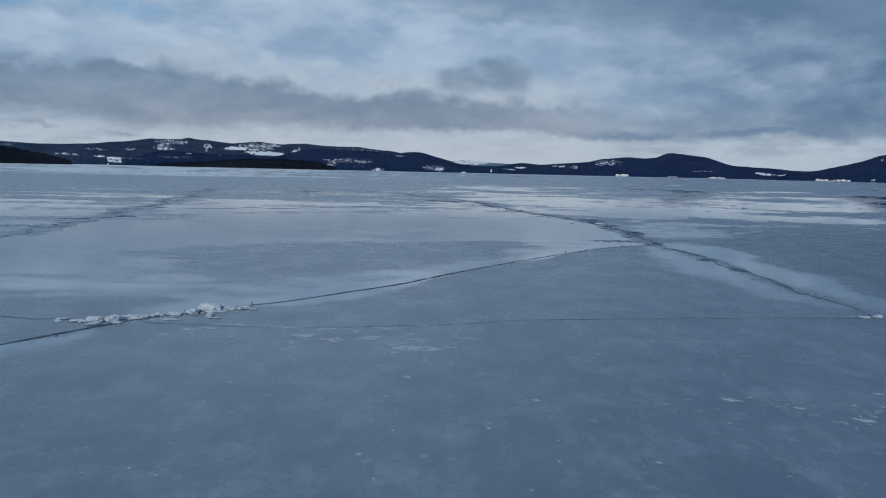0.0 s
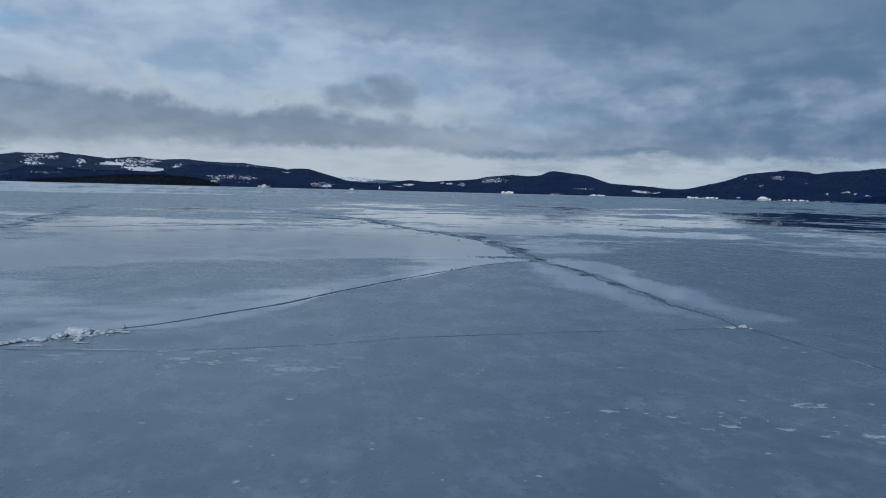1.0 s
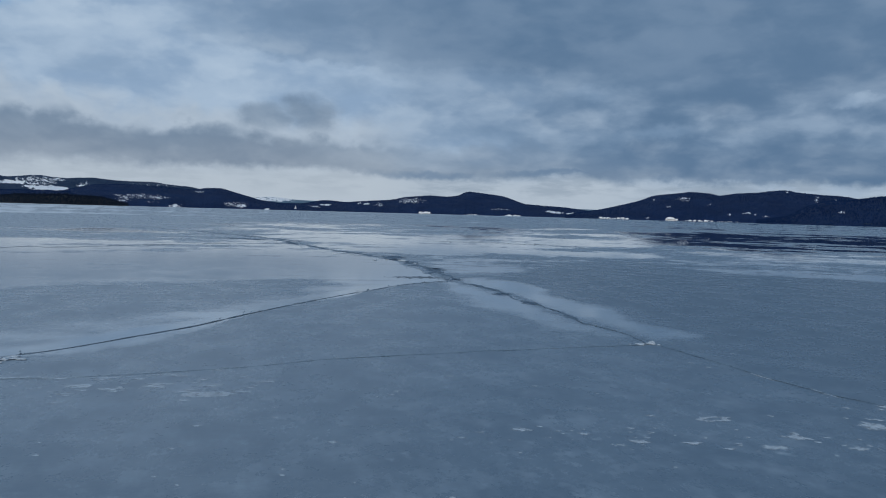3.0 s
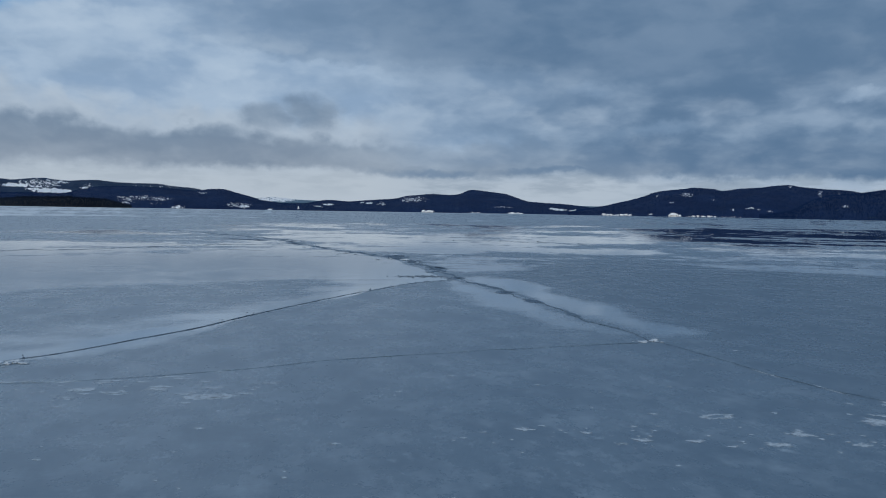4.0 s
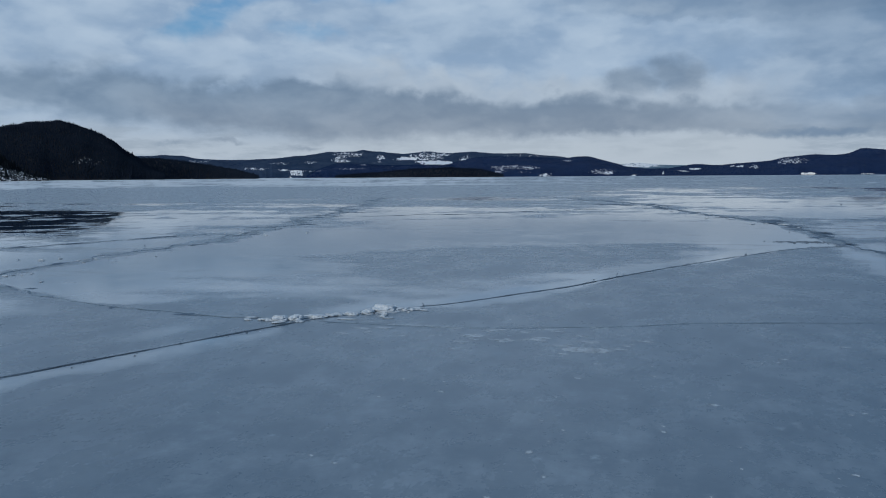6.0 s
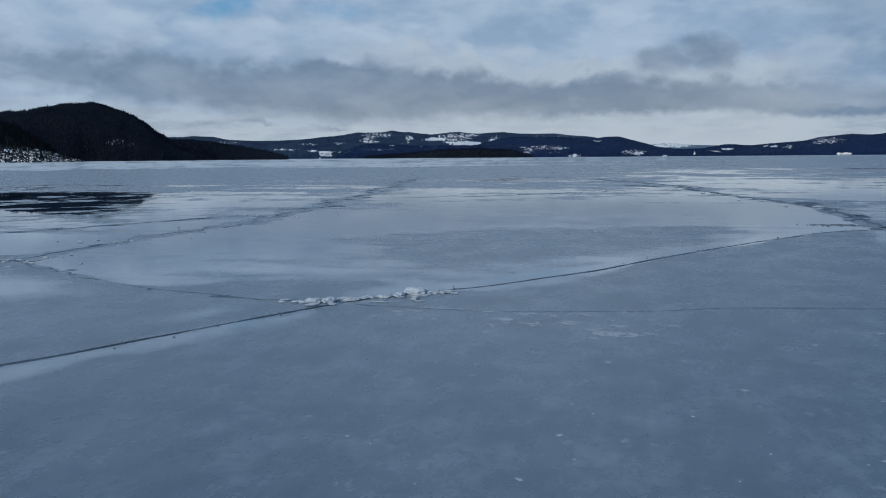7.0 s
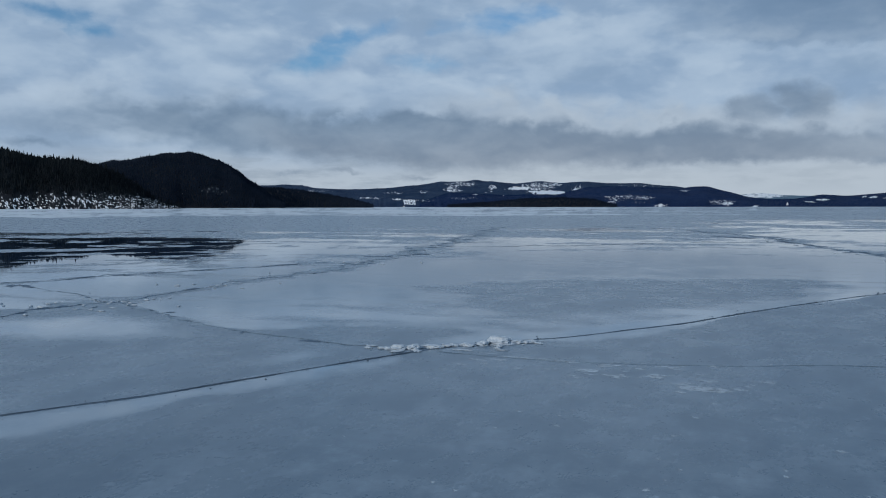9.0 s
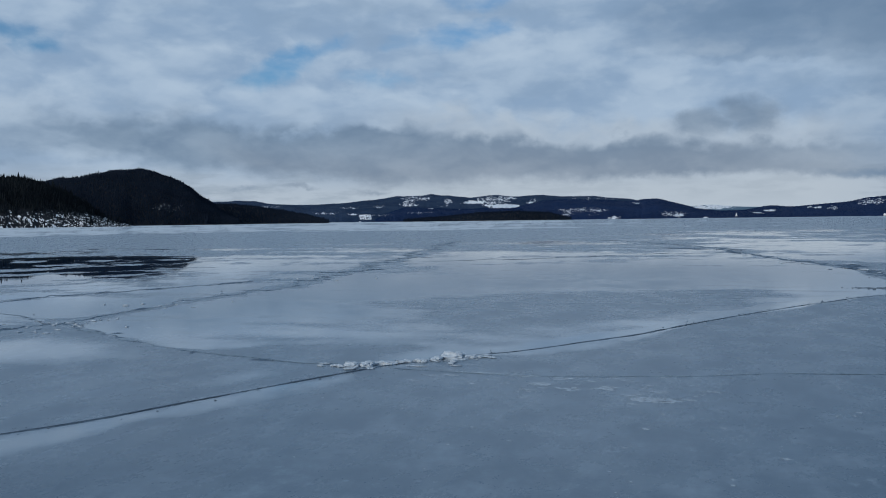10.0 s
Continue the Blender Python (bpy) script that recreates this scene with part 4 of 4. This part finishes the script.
def woods(thing, pos, tall, tiers, mat, rg):
    """Many small spruces in one mesh: ragged tiers of boughs over a thin stem."""
    n, sides = len(pos), 5 if tiers > 1 else 4
    h = tall * rg.lognormal(-0.12, 0.28, n)
    wid = h * rg.uniform(0.16, 0.27, n)
    vs, fs, per = [], [], 0
    for k in range(tiers):
        lo, hi = 0.08 + 0.8 * k / tiers, min(1.0, 0.08 + 0.8 * (k + 1) / tiers + 0.22)
        if k == tiers - 1:
            hi = 1.0
        r = (1 - 0.82 * k / tiers) * wid
        ang = rg.uniform(0, 6.28, n)[:, None] + np.arange(sides)[None] * 6.2832 / sides
        rr = r[:, None] * rg.uniform(0.6, 1.25, (n, sides))
        ring = np.stack([rr * np.cos(ang), rr * np.sin(ang), (lo * h)[:, None] - 0.1 * rr], -1) + pos[:, None]
        tip = np.stack([rg.normal(0, 0.03, n) * h, rg.normal(0, 0.03, n) * h, hi * h], -1)[:, None] + pos[:, None]
        vs.append(np.concatenate([ring, tip], 1))
        fs += [(per + j, per + (j + 1) % sides, per + sides) for j in range(sides)]
        per += sides + 1
    v = np.concatenate(vs, 1)
    f = (np.array(fs)[None] + (np.arange(n) * per)[:, None, None]).reshape(-1, 3)
    o = part("forest", mesh_of("forest", v.reshape(-1, 3), f, mat), thing, "dense dark spruce wood on the slope")
    o["kind"] = "stuff"



hillside("hill", "near dark spruce hill above snowy shore rocks", SLOPE_NEAR, 760, 1000,
         [(-66, 4.01), (-58, 4.51), (-52, 4.01), (-48.9, 3.55), (-47.7, 3.26), (-47.2, 3.08), (-46.4, 3.06), (-45.7, 3.14), (-44.1, 2.97), (-43.2, 2.72), (-42, 2.21), (-41, 1.61), (-40, 0.91), (-39, 0.46), (-38, 0.21)],
         (20000, 5.2, 2), shoreline_snow=1.0, seed=1.0)
hillside("hill", "rounded dark wooded hill with ragged spruce skyline", SLOPE_NEAR, 1150, 1500,
         [(-50, 1.71), (-46, 2.31), (-43.2, 2.72), (-42.4, 2.91), (-40.6, 3.18), (-38.8, 3.38), (-37.4, 3.58), (-36.5, 3.43), (-35.5, 3.08), (-34.6, 2.70), (-34, 2.42), (-33.5, 1.91), (-32.85, 1.44), (-32, 0.81), (-31, 0.31)],
         (40000, 3.6, 1), [(-35.4, 1.11, 1.2, 0.3, 0.28), (-38, 0.91, 0.8, 0.2, 0.15)], seed=2.0)
hillside("headland", "low dark wooded headland sloping to the ice", SLOPE_NEAR, 1500, 1750,
         [(-38, 1.61), (-34, 1.53), (-32.8, 1.41), (-29.8, 1.13), (-27.5, 0.79), (-25.9, 0.45), (-25.2, 0.23), (-24.8, 0.11)], (10000, 4.2, 1), seed=3.0)
hillside("headland", "low forested point with brown-black trees", SLOPE_NEAR, 2300, 2500,
         [(-19.5, 0.13), (-16.6, 0.33), (-14.4, 0.54), (-11.4, 0.66), (-9.1, 0.51), (-8.2, 0.26), (-7.6, 0.11)], (6000, 4.6, 1), seed=4.0)
hillside("foothill", "dark haze-blue wooded foothill below the snowy upland", SLOPE_FAR_HAZED, 2900, 3300,
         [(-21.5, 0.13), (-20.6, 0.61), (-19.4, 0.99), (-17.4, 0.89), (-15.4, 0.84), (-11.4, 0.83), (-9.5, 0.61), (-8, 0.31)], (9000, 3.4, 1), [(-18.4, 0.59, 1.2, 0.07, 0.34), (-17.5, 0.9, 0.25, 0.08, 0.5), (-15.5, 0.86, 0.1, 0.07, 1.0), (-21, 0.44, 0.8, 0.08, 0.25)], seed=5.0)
hillside("upland", "broad wooded upland with snow fields and clearings", SLOPE_UPLAND_HAZED, 3600, 4500,
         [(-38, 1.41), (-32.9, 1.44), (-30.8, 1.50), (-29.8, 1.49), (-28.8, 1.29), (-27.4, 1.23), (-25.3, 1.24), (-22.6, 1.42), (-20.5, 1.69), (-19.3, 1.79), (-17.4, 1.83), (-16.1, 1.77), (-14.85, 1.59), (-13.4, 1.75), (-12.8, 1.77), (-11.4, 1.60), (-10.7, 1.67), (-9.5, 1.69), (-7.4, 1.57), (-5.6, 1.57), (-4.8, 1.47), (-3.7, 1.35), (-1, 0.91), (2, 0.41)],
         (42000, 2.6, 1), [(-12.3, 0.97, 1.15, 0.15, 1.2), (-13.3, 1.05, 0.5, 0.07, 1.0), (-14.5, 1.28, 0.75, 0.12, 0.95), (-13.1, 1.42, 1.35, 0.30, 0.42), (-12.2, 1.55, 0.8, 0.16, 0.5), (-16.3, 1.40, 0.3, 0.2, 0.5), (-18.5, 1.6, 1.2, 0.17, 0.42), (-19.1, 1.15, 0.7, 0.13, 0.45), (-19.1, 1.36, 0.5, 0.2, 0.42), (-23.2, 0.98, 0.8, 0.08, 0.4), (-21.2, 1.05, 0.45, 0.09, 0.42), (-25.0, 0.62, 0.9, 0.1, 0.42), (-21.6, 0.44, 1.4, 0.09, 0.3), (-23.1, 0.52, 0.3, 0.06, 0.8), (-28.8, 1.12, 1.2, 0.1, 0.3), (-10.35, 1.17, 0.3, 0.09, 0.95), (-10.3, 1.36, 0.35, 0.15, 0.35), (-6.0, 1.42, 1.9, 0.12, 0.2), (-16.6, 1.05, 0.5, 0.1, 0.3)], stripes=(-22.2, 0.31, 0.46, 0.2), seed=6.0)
hillside("hill", "dark haze-blue wooded hill with rocky clearings", SLOPE_FAR_HAZED, 2900, 3600,
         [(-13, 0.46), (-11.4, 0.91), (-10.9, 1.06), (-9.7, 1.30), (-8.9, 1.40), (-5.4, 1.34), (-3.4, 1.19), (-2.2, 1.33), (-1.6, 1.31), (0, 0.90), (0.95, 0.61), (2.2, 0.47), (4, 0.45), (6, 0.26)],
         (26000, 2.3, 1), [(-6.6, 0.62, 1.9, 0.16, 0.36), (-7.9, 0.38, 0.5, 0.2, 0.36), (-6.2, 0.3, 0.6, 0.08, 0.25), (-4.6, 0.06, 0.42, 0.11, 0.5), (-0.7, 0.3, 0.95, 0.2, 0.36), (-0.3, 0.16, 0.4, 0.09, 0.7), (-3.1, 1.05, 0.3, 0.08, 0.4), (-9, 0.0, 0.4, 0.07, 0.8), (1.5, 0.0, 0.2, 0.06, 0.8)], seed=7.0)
hillside("far_upland", "haze-pale far snowy upland beyond the lake", SLOPE_HAZY, 4200, 4750,
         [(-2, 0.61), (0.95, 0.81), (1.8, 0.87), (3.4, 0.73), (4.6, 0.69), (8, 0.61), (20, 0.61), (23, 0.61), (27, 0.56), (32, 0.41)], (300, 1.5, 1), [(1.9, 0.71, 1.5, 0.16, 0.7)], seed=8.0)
hillside("hill", "dark wooded hill with a small summit knoll", SLOPE_FAR_HAZED, 3000, 3700,
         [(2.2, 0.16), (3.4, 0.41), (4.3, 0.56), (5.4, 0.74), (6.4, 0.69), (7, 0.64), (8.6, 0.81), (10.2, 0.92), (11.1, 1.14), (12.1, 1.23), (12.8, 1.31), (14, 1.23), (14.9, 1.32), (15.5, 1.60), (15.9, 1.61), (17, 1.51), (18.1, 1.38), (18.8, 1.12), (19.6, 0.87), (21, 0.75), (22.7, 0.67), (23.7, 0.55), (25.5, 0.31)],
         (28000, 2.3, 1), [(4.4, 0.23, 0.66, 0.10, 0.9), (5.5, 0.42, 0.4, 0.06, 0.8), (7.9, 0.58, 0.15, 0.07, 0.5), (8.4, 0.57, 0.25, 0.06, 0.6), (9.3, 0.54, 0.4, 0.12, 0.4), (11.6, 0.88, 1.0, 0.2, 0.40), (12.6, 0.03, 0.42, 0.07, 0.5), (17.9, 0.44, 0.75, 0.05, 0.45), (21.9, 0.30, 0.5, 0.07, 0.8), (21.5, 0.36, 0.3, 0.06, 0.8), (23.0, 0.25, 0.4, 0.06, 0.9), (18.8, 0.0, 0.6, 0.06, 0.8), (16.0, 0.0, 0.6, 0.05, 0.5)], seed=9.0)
hillside("hill", "long dark wooded hill with scattered snow patches", SLOPE_FAR_HAZED, 2000, 2600,
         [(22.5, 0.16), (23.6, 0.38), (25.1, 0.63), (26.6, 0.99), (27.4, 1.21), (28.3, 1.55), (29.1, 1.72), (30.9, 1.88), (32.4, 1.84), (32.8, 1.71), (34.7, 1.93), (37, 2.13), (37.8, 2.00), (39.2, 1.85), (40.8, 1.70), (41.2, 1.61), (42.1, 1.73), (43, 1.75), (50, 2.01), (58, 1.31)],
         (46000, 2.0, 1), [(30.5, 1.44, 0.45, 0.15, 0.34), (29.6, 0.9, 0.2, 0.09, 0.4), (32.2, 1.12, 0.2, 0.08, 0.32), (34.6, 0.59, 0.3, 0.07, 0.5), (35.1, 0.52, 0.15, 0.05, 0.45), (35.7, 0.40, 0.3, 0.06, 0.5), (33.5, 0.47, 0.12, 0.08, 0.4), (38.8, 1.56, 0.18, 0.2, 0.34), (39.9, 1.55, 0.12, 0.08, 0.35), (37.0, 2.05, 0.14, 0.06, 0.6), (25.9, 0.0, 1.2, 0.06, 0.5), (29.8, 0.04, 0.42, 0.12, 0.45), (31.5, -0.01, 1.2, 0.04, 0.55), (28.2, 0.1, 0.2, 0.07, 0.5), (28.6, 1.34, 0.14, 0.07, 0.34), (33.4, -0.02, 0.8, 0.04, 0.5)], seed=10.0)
hillside("headland", "near dark wooded shoulder at the lake's edge", SLOPE_FAR_HAZED, 1250, 1650,
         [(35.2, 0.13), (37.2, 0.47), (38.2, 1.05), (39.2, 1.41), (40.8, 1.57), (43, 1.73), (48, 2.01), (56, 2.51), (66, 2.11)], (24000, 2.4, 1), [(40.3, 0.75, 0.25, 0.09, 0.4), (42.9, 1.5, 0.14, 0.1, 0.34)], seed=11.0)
hillside("hill", "wooded hills closing the lake behind the viewer", SLOPE_FAR_HAZED, 1700, 2300,
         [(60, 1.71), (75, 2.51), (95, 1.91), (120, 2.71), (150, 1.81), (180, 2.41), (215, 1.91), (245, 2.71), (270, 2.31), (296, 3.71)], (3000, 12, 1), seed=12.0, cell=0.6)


# ---- shore: boulders, cottages and a beacon ----
def simple_material(name, dark, light, rough, scale=1.0):
    return rough_ice_material(name, dark, light, scale, rough, 0.15)


PAINT = simple_material("pale_painted_boards", (0.62, 0.63, 0.62), (0.78, 0.78, 0.77), 0.6)
ROOF_SNOW = simple_material("roof_snow", (0.78, 0.81, 0.84), (0.88, 0.9, 0.91), 0.7)
GLASS = simple_material("dark_window_glass", (0.02, 0.025, 0.03), (0.04, 0.045, 0.05), 0.1)
ROCK = simple_material("shore_rock", (0.05, 0.05, 0.052), (0.17, 0.17, 0.17), 0.85, 0.2)


def bm_box(bm, x0, y0, z0, x1, y1, z1):
    m = Matrix.Translation(((x0 + x1) / 2, (y0 + y1) / 2, (z0 + z1) / 2)) @ Matrix.Diagonal((x1 - x0, y1 - y0, z1 - z0, 1))
    bmesh.ops.create_cube(bm, size=1, matrix=m)


def bm_mesh(name, bm, mat):
    me = bpy.data.meshes.new(name)
    bm.to_mesh(me)
    bm.free()
    me.materials.append(mat)
    return me


def cottage():
    top = tagged(new("cottage", None), "pale shore cottage with a snowy gable roof", "cottage", "cottages on the far shore")
    bm = bmesh.new()
    w, d, h, r = 6.0, 4.5, 5.0, 4.0
    base = [bm.verts.new(p) for p in ((-w, -d, 0), (w, -d, 0), (w, d, 0), (-w, d, 0))]
    eave = [bm.verts.new(p) for p in ((-w, -d, h), (w, -d, h), (w, d, h), (-w, d, h))]
    ridge = [bm.verts.new((-w, 0, h + r)), bm.verts.new((w, 0, h + r))]
    bm.faces.new((base[0], base[1], eave[1], eave[0]))
    bm.faces.new((base[2], base[3], eave[3], eave[2]))
    bm.faces.new((base[1], base[2], eave[2], ridge[1], eave[1]))
    bm.faces.new((base[3], base[0], eave[0], ridge[0], eave[3]))
    part("wall", bm_mesh("wall", bm, PAINT), top)
    for side in (-1, 1):
        bm = bmesh.new()
        m = Matrix.Translation((0, side * (d / 2 + 0.25), h + r / 2)) @ Matrix.Rotation(-side * math.atan2(r, d), 4, "X") @ Matrix.Diagonal((2 * w + 1.2, math.hypot(r, d) + 1.0, 0.5, 1))
        bmesh.ops.create_cube(bm, size=1, matrix=m)
        part("roof", bm_mesh("roof", bm, ROOF_SNOW), top, "snow-covered roof slope")
    bm = bmesh.new()
    bm_box(bm, 2.4, -0.6, h + 1.5, 3.6, 0.6, h + r + 1.8)
    part("chimney", bm_mesh("chimney", bm, ROCK), top)
    for x in (-4, -1, 2, 4.6):
        bm = bmesh.new()
        bm_box(bm, x - 0.6, -d - 0.12, 1.6, x + 0.6, -d + 0.1, 3.4)
        part("window", bm_mesh("window", bm, GLASS), top)
    return top


first = cottage()
spots = [(-4.95, 2930, 1.0), (-4.7, 2925, 0.8), (-4.45, 2930, 0.9), (-0.2, 2925, 0.9), (0.1, 2920, 0.7), (1.45, 2940, 0.8), (1.62, 2945, 0.7), (3.6, 3030, 0.8), (12.25, 3010, 1.4), (12.45, 3005, 1.0), (12.65, 3012, 1.5), (12.85, 3010, 1.3),
         (18.6, 3015, 1.0), (19.0, 3012, 0.9), (25.0, 2020, 0.9), (25.25, 2010, 0.7), (25.5, 2014, 0.8), (26.2, 2015, 0.8), (26.5, 2012, 0.9), (26.8, 2012, 0.7), (29.5, 2012, 1.0), (29.68, 2008, 1.5), (29.86, 2012, 1.2), (30.1, 2010, 0.8),
         (31.0, 2010, 0.6), (31.3, 2010, 0.7), (31.6, 2012, 0.6), (32.0, 2012, 0.7), (32.4, 2014, 0.5), (-22.6, 3610, 0.9), (-9.0, 2480, 0.6), (-8.8, 2475, 0.5)]
for i, (az, d, k) in enumerate(spots):
    k *= 0.62
    px, py = polar(az, d - 20)
    m = pose(px, py, -0.3, 0, 0, -az + rng.uniform(-35, 35)) @ Matrix.Diagonal((k, k, k, 1))
    if i == 0:
        first.matrix_basis = m
    else:
        o = copy_thing(first, m)
        o.scale = (k, k, k)


def beacon():
    top = tagged(new("beacon", None), "slim white beacon tower on the far shore", "beacon")
    bm = bmesh.new()
    bmesh.ops.create_cone(bm, cap_ends=True, segments=12, radius1=6.0, radius2=1.6, depth=13, matrix=Matrix.Translation((0, 0, 6.5)))
    part("tower", bm_mesh("tower", bm, PAINT), top)
    bm = bmesh.new()
    bmesh.ops.create_cone(bm, cap_ends=True, segments=12, radius1=1.9, radius2=0.2, depth=4, matrix=Matrix.Translation((0, 0, 15)))
    part("cap", bm_mesh("cap", bm, ROOF_SNOW), top)
    return top


px, py = polar(3.43, 2960)
beacon().location = (px, py, -0.2)

BOULDERS = [lump(k, 0.8, ROCK) for k in (21, 22, 23)]
SNOWY = [lump(k, 0.6, ROOF_SNOW) for k in (31, 32)]
for i in range(230):
    az = rng.uniform(-56, -40.5)
    d = 752 - rng.random() * 12 + rng.random() * 40
    px, py = polar(az, d)
    snowy = rng.random() < 0.45
    o = new("boulder", rng.choice(SNOWY if snowy else BOULDERS))
    s = rng.uniform(0.8, 2.4)
    up = max(0.0, (d - 756) * 0.32)
    o.matrix_world = pose(px, py, up - 0.3, 0, 0, rng.uniform(0, 180)) @ Matrix.Diagonal((s * rng.uniform(1, 2.2), s, s * rng.uniform(0.5, 0.9), 1))
    tagged(o, "snow-covered boulder on the lake shore" if snowy else "dark bare boulder on the snowy lake shore", "boulder", "boulders along the near shore")
